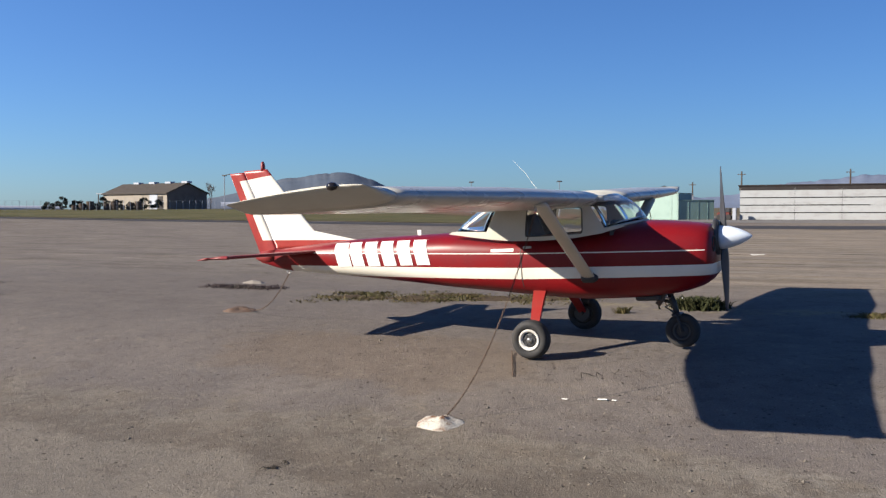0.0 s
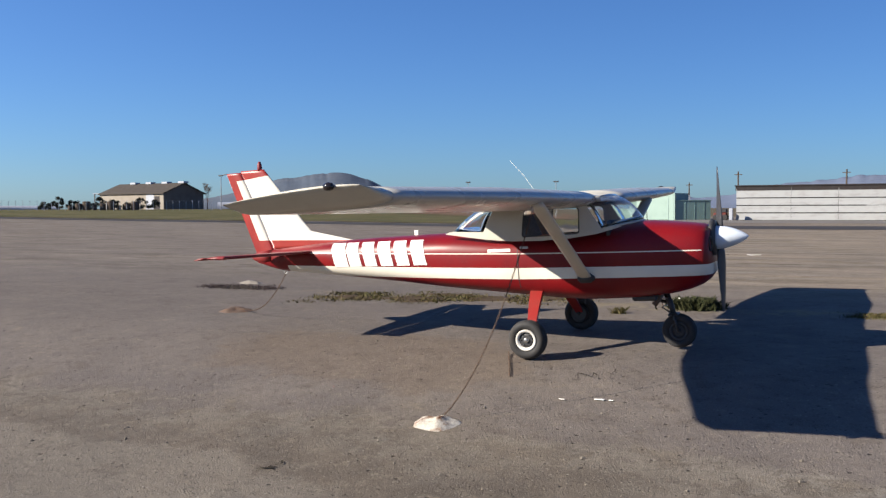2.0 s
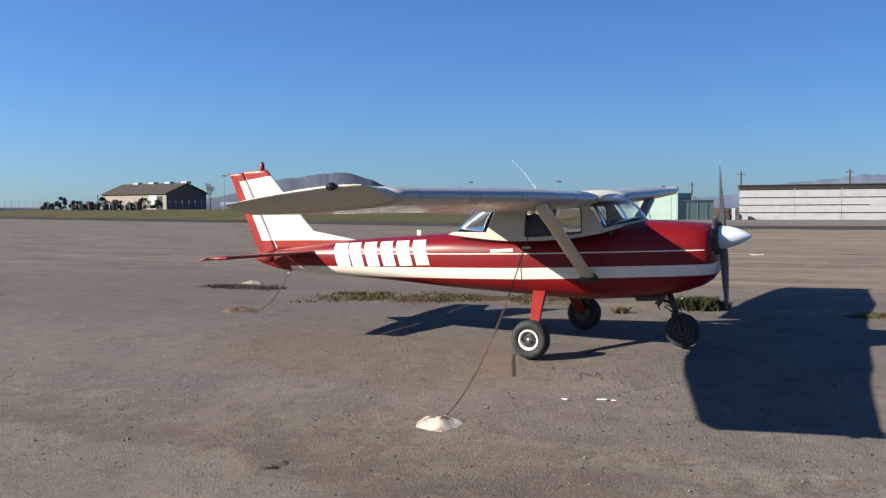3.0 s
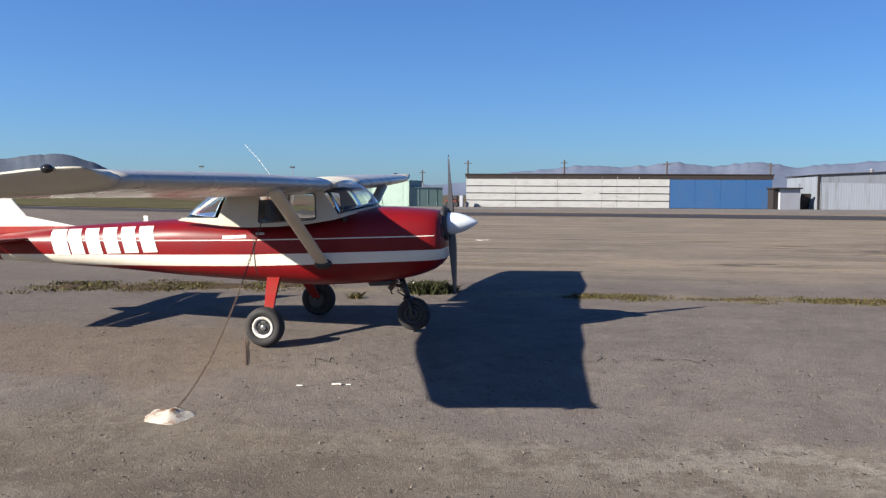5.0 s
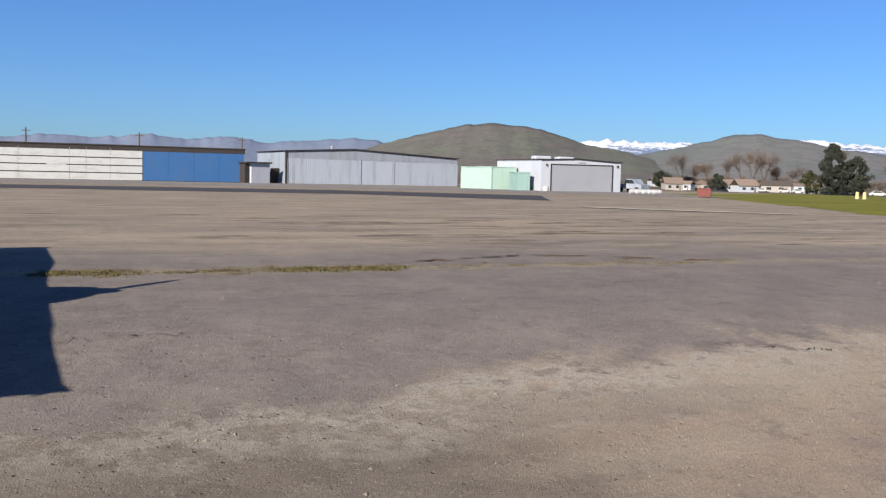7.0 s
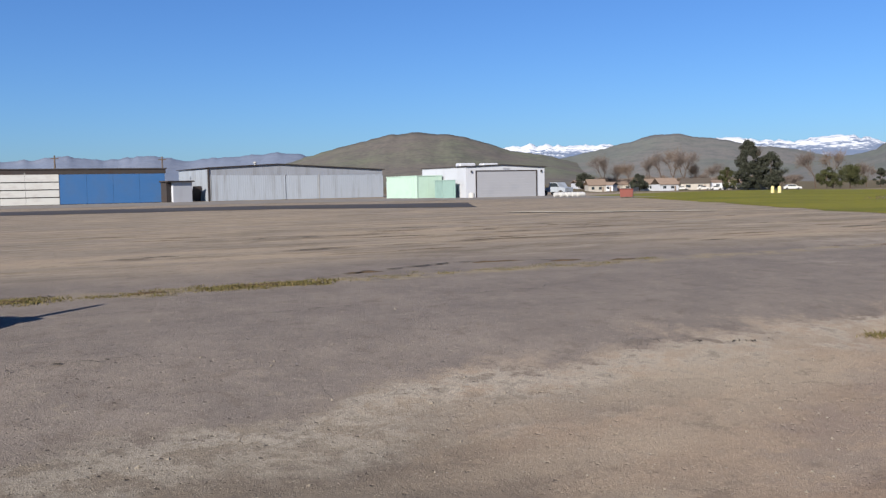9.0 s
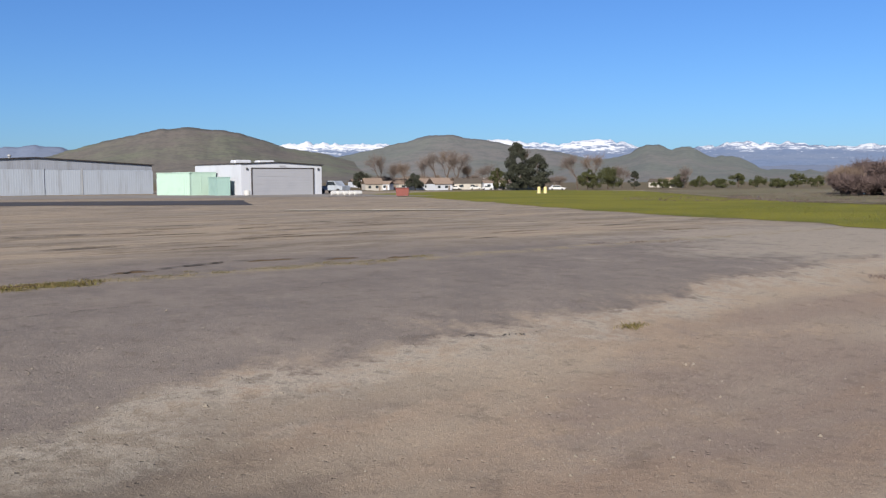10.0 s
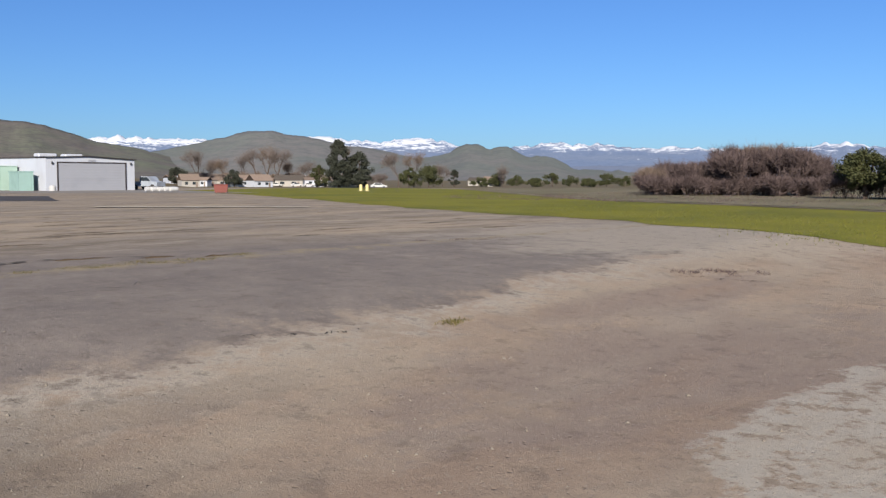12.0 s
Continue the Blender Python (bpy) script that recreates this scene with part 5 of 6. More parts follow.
def house(az, d, w, eave, rz, wall, roof, turn=0.0):
    p = polar(az, d)
    m = Matrix.Translation(p) @ Matrix.Rotation(radians(az + turn), 4, "Z")
    h = thing("house", m, "small distant house with a pitched roof", "house", "distant houses")
    dp = w * 0.7
    part("wall", boxed(-w / 2, w / 2, 0, dp, -0.3, eave), M[wall], h)
    rr = [(-0.4, eave - 0.1), (dp / 2, rz), (dp + 0.4, eave - 0.1), (dp + 0.4, eave + 0.06), (dp / 2, rz + 0.14), (-0.4, eave + 0.06)]
    part("roof", loft([[Vector((x, y, z)) for y, z in rr] for x in (-w / 2 - 0.3, w / 2 + 0.3)]), M[roof], h)
    for k in range(2):
        x = -w * 0.32 + w * 0.42 * k
        part("window", boxed(x, x + w * 0.16, -0.04, 0.0, eave * 0.35, eave * 0.75), M["carglass"], h)
    part("door", boxed(w * 0.28, w * 0.38, -0.04, 0, 0, eave * 0.75), M["shadebrown"], h)


def parked_car(az, d, turn, paint, label):
    p = polar(az, d)
    car = thing("car", Matrix.Translation(p) @ Matrix.Rotation(radians(az + turn), 4, "Z"), label, "car", "parked cars")
    body = [(-2.1, 0.35), (2.1, 0.35), (2.15, 0.8), (1.2, 0.9), (0.6, 1.4), (-1.0, 1.42), (-1.7, 0.95), (-2.15, 0.9)]
    part("body", loft([[Vector((x, y, z)) for x, z in body] for y in (-0.82, 0.82)]), M[paint], car)
    for s in (-1, 1):
        part("side_window", loft([[Vector((x, y, z)) for x, z in ((-1.3, 0.95), (0.95, 0.95), (0.55, 1.32), (-0.95, 1.34))] for y in (s * 0.82, s * 0.83)]), M["carglass"], car)
        for x in (-1.35, 1.35):
            part("wheel", revolve([(-0.1, 0.14), (-0.1, 0.28), (-0.05, 0.31), (0.05, 0.31), (0.1, 0.28), (0.1, 0.14)], "y", 14, (x, s * 0.78, 0.31)), M["rubber"], car)


long_hangar()
silver_hangar()
mint_buildings()
white_hangar()
left_building()
rnd = random.Random(5)
for k in range(34):
    az = -33.0 - 0.29 * k + rnd.uniform(-0.15, 0.15)
    house(az, 335 + rnd.uniform(0, 140), rnd.uniform(5.0, 11.0), rnd.uniform(2.1, 2.8), rnd.uniform(3.0, 4.4), rnd.choice(["housewall", "housewall", "whitewall"]), rnd.choice(["tileroof", "tileroof", "shingle", "whitewall"]), rnd.uniform(-35, 35))
house(-42.6, 330, 11.0, 2.2, 4.0, "housewall", "tileroof", 12)
house(-51.2, 390, 6.5, 2.5, 3.9, "housewall", "tileroof", 8)
house(-50.2, 410, 7.5, 2.4, 3.5, "housewall", "shingle", -20)
for az, d, t, c in ((-44.4, 255, 8, "carwhite"), (-35.9, 350, -15, "carwhite"), (-36.5, 360, 10, "dark"), (-37.4, 345, 20, "dark"), (-39.6, 355, 5, "carwhite"), (-41.0, 340, -8, "dark"), (-38.4, 360, 0, "carwhite"), (-40.3, 350, 12, "carwhite")):
    parked_car(az, d, t, c, "white car parked along the far field edge" if c == "carwhite" else "dark car parked along the far field edge")
for az in (-43.35, -43.72):
    b = thing("bollard", Matrix.Translation(polar(az, 112)), "pale yellow marker post in the grass", "bollard", "yellow markers")
    part("post", revolve([(0, 0.18), (0.05, 0.2), (0.7, 0.18), (0.8, 0.08)], "z", 12), M["yellow"], b)
    part("base", boxed(-0.24, 0.24, -0.24, 0.24, -0.1, 0.04), M["verge"], b)


# ---- trees and plants ----
def add_leaf(verts, faces, p, size, r):
    a, b = r.uniform(0, 6.283), r.uniform(-1, 1)
    u = Vector((math.cos(a), math.sin(a), b)).normalized()
    v = u.cross(Vector((r.uniform(-1, 1), r.uniform(-1, 1), r.uniform(-1, 1)))).normalized()
    i = len(verts)
    verts += [p - u * size, p + v * size * 0.45, p + u * size, p - v * size * 0.45]
    faces.append((i, i + 1, i + 2, i + 3))


def mesh_part(name, verts, faces, material, parent=None, label=""):
    me = bpy.data.meshes.new(name)
    me.from_pydata([tuple(v) for v in verts], [], faces)
    me.materials.append(material)
    ob = new(name, me)
    if parent:
        ob.parent = parent
    if label:
        ob["label"] = label
    return ob


def limbs(bm, p, d, length, r0, depth, r, tips, spread=0.6):
    """Branches that fork and taper; tips are gathered."""
    q = p + d * length
    mid = p.lerp(q, 0.5) + Vector((r.uniform(-1, 1), r.uniform(-1, 1), r.uniform(-0.3, 0.6))) * length * 0.07
    tube([p, mid, q], [r0, r0 * 0.82, r0 * 0.62], 5 if depth > 1 else 3, bm, caps=False)
    tips.append((q, d))
    if depth == 0:
        return
    for k in range(r.choice((2, 3))):
        nd = (d + Vector((r.uniform(-1, 1), r.uniform(-1, 1), r.uniform(-0.25, 0.7))) * spread).normalized()
        limbs(bm, q, nd, length * r.uniform(0.6, 0.82), r0 * 0.58, depth - 1, r, tips, spread)


def leafy_tree(p, height, width, seed, leaf, label, clumps=34, per=130, size=0.2, trunk=0.25, name="tree", lean=0.0, low=0.18):
    r = random.Random(seed)
    t = thing(name, Matrix.Translation(p), label, "tree")
    bm = bmesh.new()
    tips = []
    limbs(bm, Vector((0, 0, -0.2)), Vector((lean, 0, 1)).normalized(), height * 0.34, trunk, 3, r, tips, 0.5)
    part("trunk", bm, M["bark"], t)
    verts, faces = [], []
    for k in range(clumps):
        u = r.random()
        z = height * (low + (0.95 - low) * u)
        span = width * 0.5 * math.sin(math.pi * min(1, 0.18 + 0.80 * u)) ** 0.7 * r.uniform(0.35, 1.0)
        a = r.uniform(0, 6.283)
        c = Vector((span * math.cos(a) + lean * z, span * math.sin(a), z))
        cr = width * r.uniform(0.07, 0.16)
        for j in range(per):
            v = Vector((r.gauss(0, 1), r.gauss(0, 1), r.gauss(0, 0.7)))
            v = v.normalized() * cr * r.random() ** 0.45
            add_leaf(verts, faces, c + v, size * r.uniform(0.6, 1.3), r)
    mesh_part("crown", verts, faces, M[leaf], t)


def bare_tree(p, height, seed, material, label, name="bare_tree", depth=4, stems=1, spread=0.55, twigs=14, twig=0.5):
    r = random.Random(seed)
    t = thing(name, Matrix.Translation(p), label, "tree")
    bm = bmesh.new()
    tips = []
    for s in range(stems):
        o = Vector((r.uniform(-1, 1), r.uniform(-1, 1), 0)) * (0.28 * height if stems > 1 else 0)
        d = Vector((r.uniform(-1, 1) * (0.5 if stems > 1 else 0.1), r.uniform(-1, 1) * (0.5 if stems > 1 else 0.1), 1)).normalized()
        limbs(bm, o + Vector((0, 0, -0.2)), d, height * 0.30, height * (0.012 if stems > 1 else 0.022), depth, r, tips, spread)
    tagged(part("trunk" if stems == 1 else "branchwork", bm, M["bark"], t), kind="" if stems == 1 else "stuff")
    verts, faces = [], []
    for q, d in tips:
        for j in range(twigs):
            e = (d + Vector((r.gauss(0, 0.6), r.gauss(0, 0.6), r.gauss(0.1, 0.5)))).normalized() * twig * r.uniform(0.5, 1.4)
            w = Vector((r.uniform(-1, 1), r.uniform(-1, 1), r.uniform(-1, 1))).normalized() * (0.020 if twig < 0.52 else 0.030 if twig < 1.0 else 0.05)
            b = q + Vector((r.gauss(0, 0.25), r.gauss(0, 0.25), r.gauss(0, 0.25))) * twig
            i = len(verts)
            verts += [b - w, b + w, b + e]
            faces.append((i, i + 1, i + 2))
    mesh_part("crown", verts, faces, M[material], t)


leafy_tree(polar(-42.05, 320), 16.0, 8.5, 3, "evergreen", "tall dark evergreen tree behind a house", 110, 180, 0.26, low=0.06)
leafy_tree(polar(-43.25, 322), 11.8, 9.6, 4, "evergreen", "spreading dark evergreen tree behind a house", 84, 150, 0.26, low=0.08)
leafy_tree(polar(-40.9, 330), 7.4, 6.8, 6, "shrub", "dull green tree among houses", 40, 110, 0.28)
leafy_tree(polar(-47.4, 330), 7.2, 11.0, 8, "shrub", "broad green shrub at the field edge", 50, 120, 0.26)
leafy_tree(polar(-46.2, 336), 6.8, 7.0, 9, "shrub", "olive green shrub at the field edge", 40, 110, 0.26)
leafy_tree(polar(-32.8, 350), 6.4, 7.6, 10, "evergreen", "dark round shrub beside the houses", 40, 110, 0.28)
leafy_tree(polar(-36.0, 344), 6.0, 6.4, 12, "evergreen", "dark tree among the houses", 36, 110, 0.28)
leafy_tree(polar(-48.9, 356), 6.4, 4.4, 14, "evergreen", "narrow dark conifer at the field edge", 34, 100, 0.24)
leafy_tree(polar(-71.9, 80), 3.7, 4.6, 15, "shrub", "rounded green tree above a thicket", 44, 190, 0.12, low=0.3)
leafy_tree(polar(-74.0, 78), 3.6, 4.6, 16, "shrub", "rounded green tree beside a thicket", 44, 190, 0.12, low=0.3)
for k in range(9):
    leafy_tree(polar(-50.5 - 1.05 * k, 370 + 18 * (k % 3)), 3.2 + 1.0 * ((k * 5) % 3), 8.0, 30 + k, "shrub", "low green shrub along the far field", 22, 110, 0.28)
rnd = random.Random(9)
for az, d, h in ((-33.9, 185, 6.4), (-34.6, 190, 4.4), (-35.4, 186, 4.6), (-37.2, 188, 6.9), (-37.9, 190, 7.1), (-38.5, 186, 6.4), (-36.6, 192, 5.0), (-39.3, 190, 4.6), (-40.1, 186, 4.2), (-45.6, 170, 5.8), (-46.5, 172, 5.4), (-48.2, 190, 3.8), (-51.8, 190, 3.4)):
    bare_tree(polar(az, d * 2), h * 2.2, int(-az * 10), "twigpale" if rnd.random() < 0.3 else "twigfar", "leafless brown tree beyond the field", depth=4, twigs=15, twig=2.4, spread=0.6)
bare_tree(polar(39.85, 195), 5.4, 77, "twigpale", "leafless pale tree beside the farm building", depth=4, twigs=9, twig=0.6)
bare_tree(polar(37.3, 210), 3.4, 78, "twig", "small leafless tree beyond the taxiway", depth=3, twigs=9, twig=0.6)
for k in range(32):
    az = -32.6 - 0.38 * k + rnd.uniform(-0.2, 0.2)
    bare_tree(polar(az, 385 + rnd.uniform(-25, 70)), rnd.uniform(3.0, 6.4), 300 + k, "twigpale" if rnd.random() < 0.5 else "twigfar", "low leafless brown shrub among the houses", "shrub", depth=3, stems=4, spread=0.7, twigs=18, twig=1.2)
for k in range(9):
    leafy_tree(polar(48.6 - 0.72 * k, 186), 1.3 + 0.5 * ((k * 5) % 3), 2.6, 400 + k, "evergreen", "low dark shrub before the farm building", 18, 80, 0.15, trunk=0.06, name="shrub")
# thicket on the right of the field
for k in range(15):
    az = -60.3 - 0.62 * k
    h = 2.9 + 2.7 * math.exp(-((az + 65.8) / 2.4) ** 2) + 0.9 * rnd.uniform(-1, 1)
    bare_tree(polar(az, 97 + rnd.uniform(-4, 5)), h, 200 + k, "twigpale" if k in (0, 1, 4, 11) else "twig", "dense leafless purple-brown shrub in a thicket", "shrub", depth=3, stems=7, spread=0.66, twigs=34, twig=0.80)
for k in range(15):
    bare_tree(polar(-60.2 - 0.66 * k, 92 + rnd.uniform(-2, 2)), 1.7 + rnd.uniform(-0.4, 0.5), 260 + k, "twig", "low dense leafless brown shrub before a thicket", "shrub", depth=3, stems=9, spread=0.75, twigs=18, twig=0.55)
for k in range(5):
    bare_tree(polar(-70.4 - 0.75 * k, 82 + rnd.uniform(-2, 3)), 2.6 + rnd.uniform(-0.4, 0.5), 240 + k, "twig", "dense leafless brown shrub beneath green trees", "shrub", depth=3, stems=7, spread=0.7, twigs=22, twig=0.45)


def tuft_field(name, spots, material, label, category, blade=(0.05, 0.16), width=0.012, seed=1):
    """Many blades; spots are (x, y, radius x, radius y, count, scale)."""
    r = random.Random(seed)
    verts, faces = [], []
    for x0, y0, rx, ry, count, sc in spots:
        for k in range(count):
            x, y = x0 + r.gauss(0, 0.45) * rx, y0 + r.gauss(0, 0.45) * ry
            h = r.uniform(*blade) * sc
            a = r.uniform(0, 6.283)
            w = Vector((math.cos(a), math.sin(a), 0)) * width * sc * r.uniform(0.7, 1.5)
            b = Vector((x, y, gz(x, y) - 0.005))
            tip = b + Vector((r.gauss(0, 0.6) * h, r.gauss(0, 0.6) * h, h))
            i = len(verts)
            verts += [b - w, b + w, b.lerp(tip, 0.6) + w * 0.7 + Vector((0, 0, h * 0.1)), tip]
            faces += [(i, i + 1, i + 2, i + 3)]
    return tagged(mesh_part(name, verts, faces, M[material]), label, category, kind="stuff")


def rough_mound(name, centre, rx, ry, h, material, label, category, seed=0, jag=0.3):
    bm = bmesh.new()
    n, m = 28, 9
    cx, cy = centre
    rings = []
    for j in range(m):
        u = j / (m - 1)
        ring = []
        for k in range(n):
            a = 2 * math.pi * k / n
            edge = 1 + jag * noise.noise((math.cos(a) * 1.6, math.sin(a) * 1.6, seed))
            x, y = cx + rx * u * edge * math.cos(a), cy + ry * u * edge * math.sin(a)
            z = gz(x, y) - 0.012 + h * (1 - u ** 2.4) * (1 + 0.55 * noise.fractal((x * 7, y * 7, seed), 0.8, 2.0, 4))
            ring.append(Vector((x, y, z)))
        rings.append(ring)
    bm = loft(rings[::-1], caps=False)
    bmesh.ops.remove_doubles(bm, verts=bm.verts[:], dist=0.0005)
    return tagged(part(name, bm, material, smooth_faces=True), label, category)


r0 = random.Random(21)
strip = []
for k in range(210):
    x = -5.2 + 4.3 * r0.random()
    if noise.noise((x * 1.9, 3.0, 0)) < -0.12:
        continue
    strip.append((x, 3.0 + 0.28 * (x + 4.8) + r0.gauss(0, 0.36), 0.34, 0.22, 48, 0.26 + 0.50 * r0.random() ** 2))
for x0, x1, n, s in ((3.1, 4.4, 40, 0.8), (4.8, 6.3, 30, 0.6), (6.3, 8.4, 60, 0.8), (8.2, 15.2, 60, 0.5)):
    for k in range(n):
        x = r0.uniform(x0, x1)
        strip.append((x, 3.42 + 0.075 * max(0, x - 5) + r0.gauss(0, 0.18), 0.28, 0.16, 60, 0.6 * s * r0.uniform(0.5, 1.2)))
tuft_field("weed_strip", strip, "weedleaf", "dry and green weeds growing along a joint", "weeds", (0.02, 0.09), 0.02, seed=2)
for k, (x, y, rx, ry) in enumerate(((-4.5, 3.0, 0.65, 0.36), (-3.5, 3.2, 0.85, 0.42), (-2.4, 3.6, 0.7, 0.38), (-1.5, 3.9, 0.5, 0.3), (-3.0, 3.9, 0.8, 0.2), (3.7, 3.45, 0.7, 0.24), (7.2, 3.65, 1.0, 0.26), (5.6, 3.5, 0.6, 0.18), (9.3, 4.6, 0.8, 0.18), (12.1, 5.2, 0.9, 0.16), (13.3, 4.7, 0.7, 0.22), (14.3, 4.3, 0.6, 0.16))):
    rough_mound("earth_patch", (x, y), rx * (1.0 if x < 3 else 0.6), ry * (1.0 if x < 3 else 0.6), 0.03, M["rust"], "low dark mat of earth and dead weeds", "dirt", 20 + k, 0.7)
tuft_field("weed_clump", [(0.96, 3.49, 0.30, 0.28, 2200, 1.15)], "shrub", "leafy green weed clump behind the propeller", "weeds", seed=3)
tuft_field("weed_tuft", [(0.06, 2.55, 0.09, 0.08, 120, 0.7)], "weedleaf", "small green tuft beneath the airplane", "weeds", seed=4)
tuft_field("weed_tuft", [(13.06, -2.64, 0.26, 0.14, 200, 0.40)], "weedleaf", "small green tuft on the dirt", "weeds", seed=5)
tuft_field("weed_tuft", [(20.4 + 0.17 * k + 0.3 * math.sin(5 * k), -1.9 - 0.10 * k + 0.2 * math.sin(3 * k), 0.22, 0.2, 30 + 12 * (k % 4), 0.35 + 0.1 * (k % 3)) for k in range(10)], "twig", "low dark weeds on the pale ground", "weeds", seed=6)
tuft_field("weed_tuft", [(20.0 + 0.4 * k + 0.3 * math.sin(4 * k), 4.5 - 0.12 * k + 0.25 * math.sin(3 * k), 0.4, 0.15, 40 + 15 * (k % 3), 0.3) for k in range(7)], "twig", "sparse weeds along a joint", "weeds", seed=7)
tuft_field("field_blades", [(28.5 + 13.0 * u + r0.uniform(0, 10), -3.0 + 24.0 * u + r0.uniform(-1, 1), 2.2, 1.6, 26, 1.2) for u in [k / 160 for k in range(160)]], "grassblade", "short yellow-green grass blades", "grass", (0.02, 0.06), 0.012, seed=8)
tuft_field("scrub_blades", [(r0.uniform(58, 105), r0.uniform(0, 45), 1.4, 1.0, 20, r0.uniform(0.5, 1.1)) for k in range(420)], "twig", "dry brown scrub", "scrub", (0.08, 0.2), 0.02, seed=9)


ROCK = Vector((0.0, -3.10, 0))
rough_mound("tie_down_anchor", (ROCK.x, ROCK.y), 0.24, 0.19, 0.066, M["white_rock"], "whitewashed concrete tie-down anchor stained with rust", "anchor", 3)
rough_mound("tie_down_anchor", (-5.44, 0.98), 0.29, 0.24, 0.07, M["chain"], "rusty earth-covered tie-down anchor behind the tail", "anchor", 5)
rough_mound("tie_down_anchor", (-7.88, 4.54), 0.28, 0.18, 0.06, M["beige"], "earth-stained concrete tie-down anchor on a dirt patch", "anchor", 7)
rough_mound("earth_patch", (-7.47, 3.71), 0.58, 0.30, 0.045, M["crack"], "low heap of dark earth", "dirt", 9, 0.6)
tuft_field("weed_mat", [(-7.47 + 0.22 * (k - 3), 3.71, 0.32, 0.34, 260, 0.42) for k in range(7)], "twig", "mat of dead dark weeds beside an anchor", "weeds", seed=12)


def chain(name, a, b, sag, label, links=70):
    """A slack chain of alternating links."""
    c = thing(name, Matrix.Identity(4), label, "chain")
    a, b = Vector(a), Vector(b)
    pts = []
    for k in range(links + 1):
        t = k / links
        p = a.lerp(b, t) - Vector((0, 0, sag * 4 * t * (1 - t)))
        p.z = max(p.z, gz(p.x, p.y) + 0.012)
        pts.append(p)
    bm = bmesh.new()
    for i in range(links):
        p, q = pts[i], pts[i + 1]
        d = (q - p).normalized()
        s = d.cross(Vector((0, 0, 1)) if abs(d.z) < 0.9 else Vector((1, 0, 0))).normalized()
        if i % 2:
            s = d.cross(s).normalized()
        ln = (q - p).length * 0.62
        mid = (p + q) / 2
        ring = [mid + d * ln * math.cos(w) + s * 0.008 * math.sin(w) for w in [2 * math.pi * k / 8 for k in range(9)]]
        tube(ring, 0.0030, 4, bm, caps=False)
    part("chain_run", bm, M["chain"], c, "", True)


wing_ring = plane.matrix_world @ Vector((0.64, -2.25, 1.555))
chain("tie_down_chain", wing_ring, (ROCK.x + 0.04, ROCK.y + 0.05, gz(ROCK.x, ROCK.y) + 0.06), 0.27, "rusty chain from the wing to its anchor")
far_ring = plane.matrix_world @ Vector((0.64, 2.25, 1.555))
chain("tie_down_chain", far_ring, (0.5, 3.4, gz(0.5, 3.4) + 0.02), 0.12, "rusty chain from the far wing to the ground")
tail_ring = plane.matrix_world @ Vector((-3.72, 0, 0.91))
chain("tie_down_chain", tail_ring, (-5.29, 0.98, gz(-5.29, 0.98) + 0.05), 0.20, "rusty chain from the tail to its anchor")
# Dark line by the wheel, placed to fit the camera's view.
chain("ground_chain", (-0.25, -0.78, gz(-0.25, -0.78) + 0.02), (0.10, -1.62, gz(0.10, -1.62) + 0.01), 0.0, "short chain run laid on the ground beside the wheel", 30)


def crack(points, width, seed, label="dark line on the asphalt, weathered cracks and one painted chain shadow"):
    r = random.Random(seed)
    pts = [Vector(p) for p in points]
    left, right = [], []
    n = 40
    for k in range(n + 1):
        f = k / n * (len(pts) - 1)
        i = min(int(f), len(pts) - 2)
        p = pts[i].lerp(pts[i + 1], f - i) + Vector((r.gauss(0, 0.03), r.gauss(0, 0.05)))
        w = width * max(0.03, r.uniform(-0.9, 1.4)) * (0.3 + 0.7 * math.sin(math.pi * k / n))
        for side, s in ((left, -1), (right, 1)):
            side.append((p.x, p.y + s * w / 2, gz(p.x, p.y) + 0.005 + 0.0008 * math.hypot(p.x - 3.8, p.y + 10.7)))
    bm = loft([left, right], closed=False, caps=False)
    tagged(part("crack", bm, M["crack"]), label, "crack", kind="structure")


sheet("painted_line", ([(27.8, 34.2), (31.4, 30.4), (35.6, 26.8)], [(28.7, 35.2), (32.3, 31.3), (36.2, 27.4)]), M["paleline"], "faded pale painted line", "marking", 0.04, 24, 2, 0.35)
crack([(2.8, -1.15), (3.6, -1.08), (4.3, -0.95), (5.0, -0.91)], 0.035, 1)
# This strip follows the tie-down chain's shadow, painted as a dark line.
crack([(0.33, -1.76), (1.0, -1.35), (1.74, -0.90)], 0.02, 2)
crack([(-0.81, -4.67), (-0.71, -4.32)], 0.02, 3)
crack([(5.5, 0.9), (8.0, 1.1), (11.0, 1.5), (14, 1.6)], 0.03, 4)
crack([(-6.5, -1.8), (-4.8, -1.2), (-2.5, 0.3)], 0.02, 5)
crack([(8.0, 4.0), (9.5, 4.7), (11.5, 5.4), (14.6, 4.2)], 0.10, 6)
crack([(4.0, 9.6), (9.0, 10.4), (16, 11.5), (24, 12.0)], 0.16, 7)
crack([(-14, 9.0), (-6, 8.6), (2, 9.2)], 0.14, 8)
crack([(6, 16), (14, 17), (26, 17.5)], 0.25, 9)
crack([(-22, 12), (-14, 13), (-6, 13.4)], 0.2, 10)
crack([(10, -1.9), (11.2, -2.3), (11.7, -2.45)], 0.03, 11)
crack([(19.8, -2.2), (20.6, -3.0), (21.2, -3.6)], 0.08, 12)
crack([(-9, -0.8), (-6.2, -3.0), (-4, -3.6)], 0.015, 13)

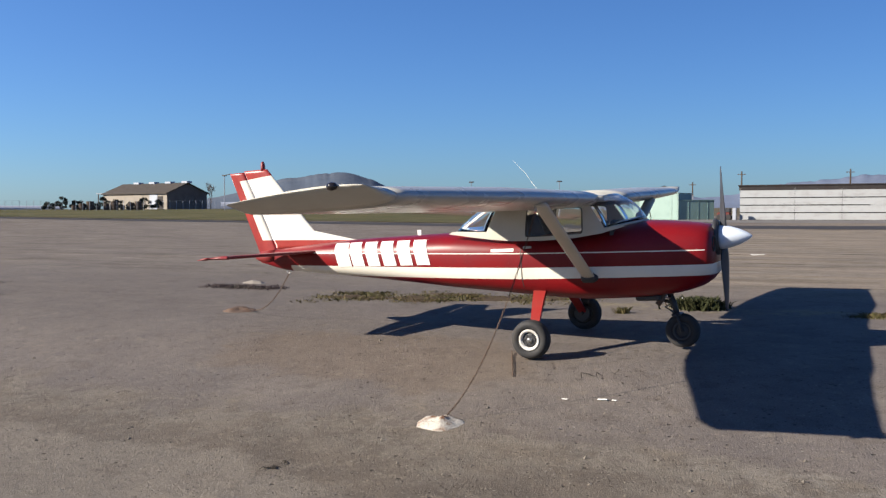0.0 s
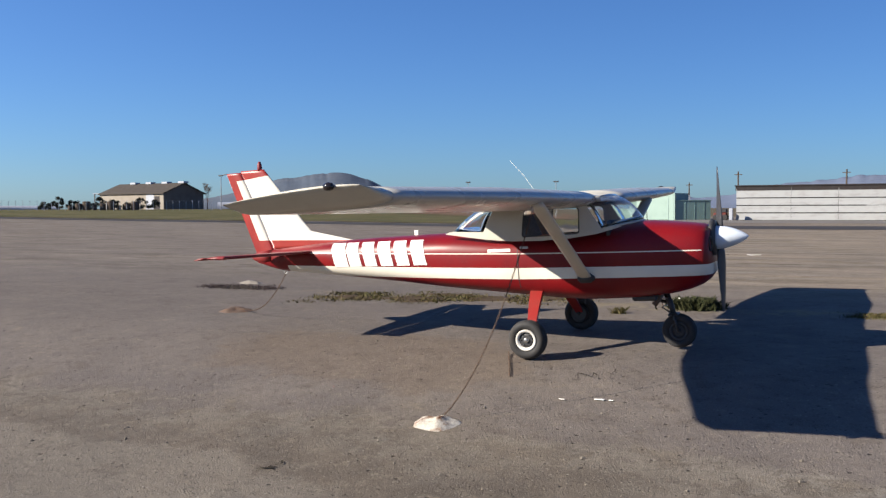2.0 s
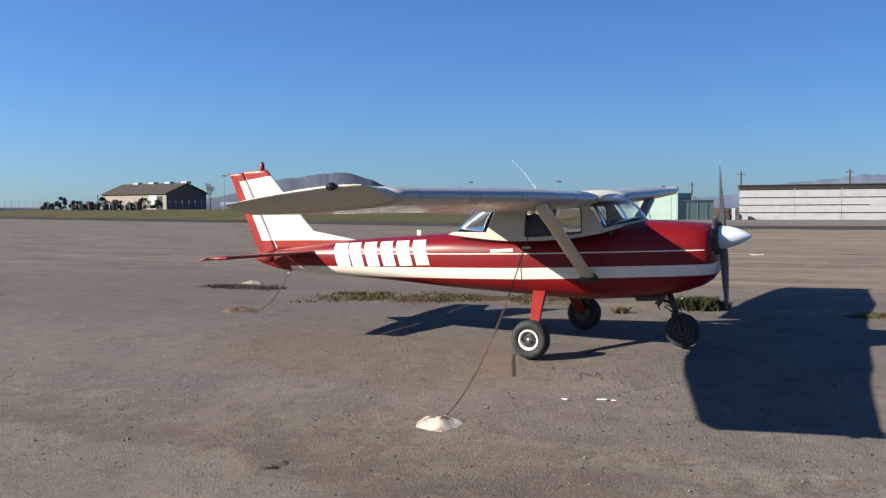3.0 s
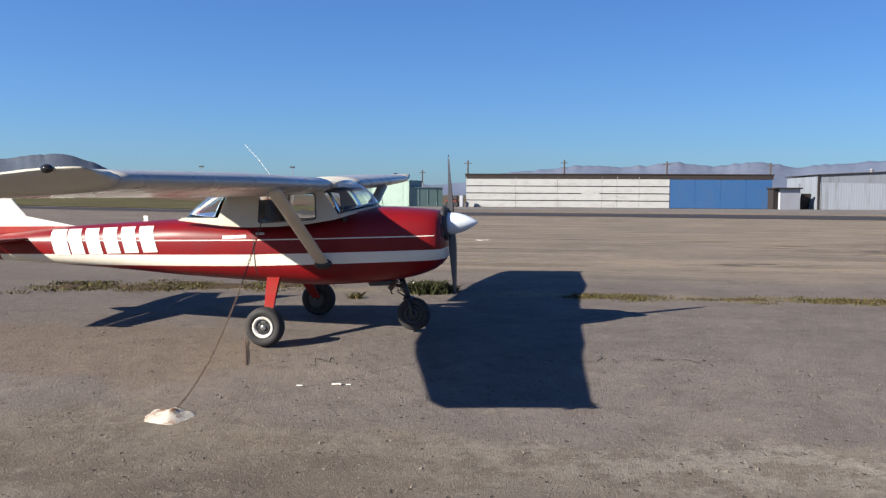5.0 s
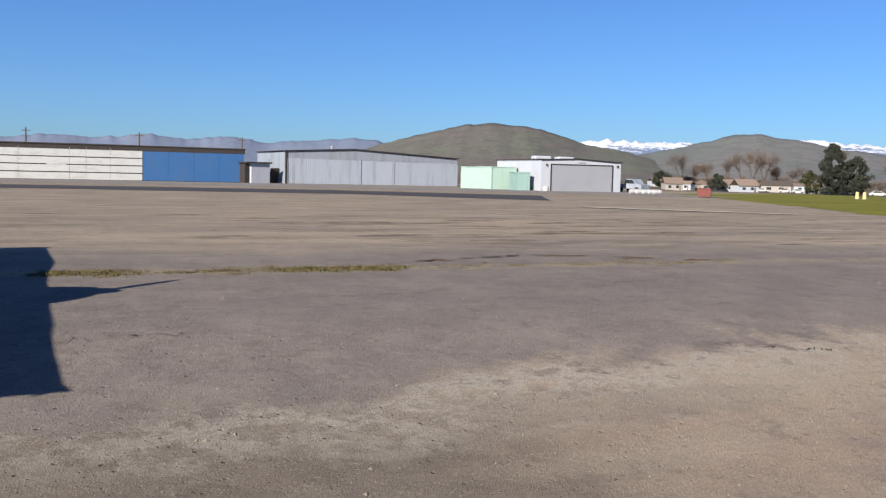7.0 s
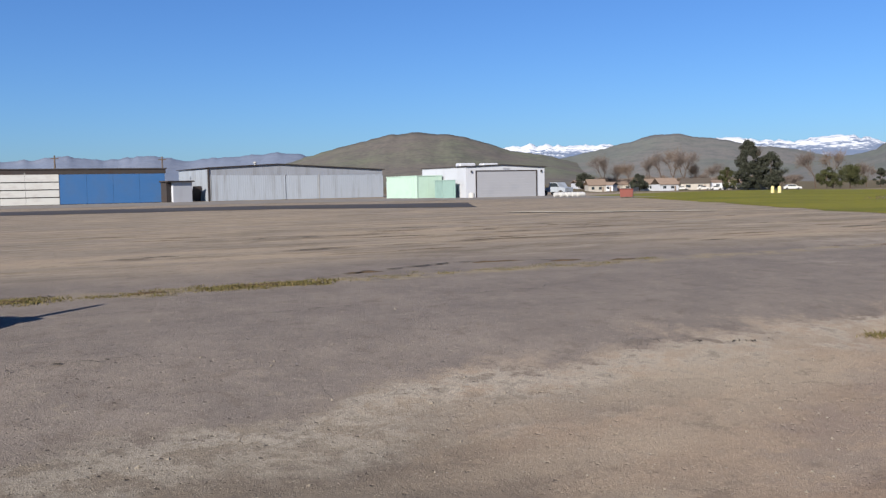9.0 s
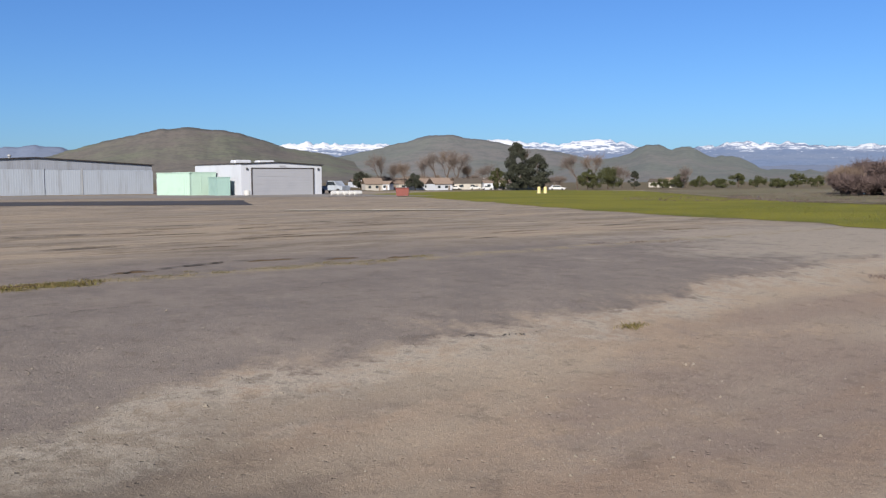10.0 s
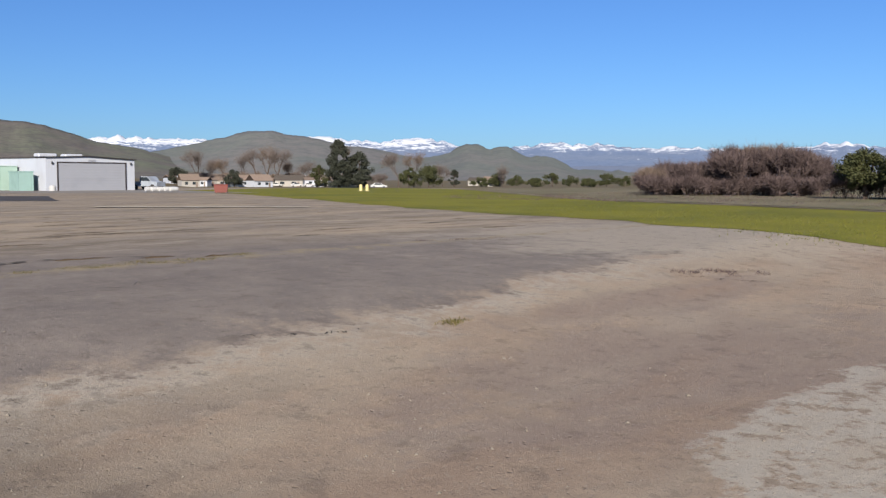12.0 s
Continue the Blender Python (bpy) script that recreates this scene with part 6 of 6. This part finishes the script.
r3 = random.Random(77)
for k in range(22):
    x, y = r3.uniform(-19, -3.5), r3.uniform(0.5, 21)
    ln, tilt = r3.uniform(0.5, 2.2), r3.uniform(-0.12, 0.2)
    crack([(x, y), (x + ln * 0.5, y + ln * tilt + r3.uniform(-0.08, 0.08)), (x + ln, y + ln * tilt * 1.6)], r3.uniform(0.03, 0.06) * (1 + max(0.0, y) / 9), 100 + k)

# paper scraps and loose stones
for x, y, s in ((1.19, -2.08, 0.05), (0.85, -2.16, 0.03), (-0.67, 20.4, 0.22), (1.30, -2.07, 0.025), (0.55, 4.6, 0.12)):
    bm = bmesh.new()
    g = [[bm.verts.new((x + s * (i - 1.5) * 0.6 + 0.1 * s * random.random(), y + s * (j - 1) * 0.35, gz(x, y) + 0.008 + 0.12 * s * random.random())) for i in range(4)] for j in range(3)]
    for j in range(2):
        for i in range(3):
            bm.faces.new((g[j][i], g[j][i + 1], g[j + 1][i + 1], g[j + 1][i]))
    scrap = part("scrap", bm, M["letter"])
    scrap.modifiers.new("thick", "SOLIDIFY").thickness = 0.006
    tagged(scrap, "crumpled white scrap lying on the asphalt", "litter", "scraps")

r2 = random.Random(41)
for k in range(46):
    x, y = r2.uniform(-10, 34), r2.uniform(6.5, 24)
    ln = r2.uniform(0.8, 3.2)
    earth = rough_mound("earth_patch", (x, y), ln * 0.5, r2.uniform(0.06, 0.16), 0.02, M["rust" if k % 3 else "crack"], "streak of dark earth and dead weeds on the apron", "dirt", 60 + k, 0.8)
r1 = random.Random(31)
verts, faces = [], []
for k in range(16000):
    a, d = radians(r1.uniform(-82, 58)), 3.0 + 15.0 * r1.random() ** 1.6
    x, y = EYE[0] - d * math.sin(a), EYE[1] + d * math.cos(a)
    if y > -2.4 and r1.random() < 0.75:
        continue
    s = r1.uniform(0.002, 0.008) * (r1.uniform(2, 3.6) if r1.random() < 0.05 else 1)
    z = gz(x, y)
    i = len(verts)
    for dx, dy, dz in ((1, 0, 0.1), (0, 1, 0.1), (-1, 0, 0.1), (0, -1, 0.1), (0, 0, 0.9)):
        verts.append((x + dx * s * r1.uniform(0.6, 1.4), y + dy * s * r1.uniform(0.6, 1.4), z + dz * s))
    faces += [(i, i + 1, i + 4), (i + 1, i + 2, i + 4), (i + 2, i + 3, i + 4), (i + 3, i, i + 4)]
tagged(mesh_part("loose_gravel", verts, faces, M["pebble"]), "loose grey gravel scattered on the apron", "gravel", kind="stuff")
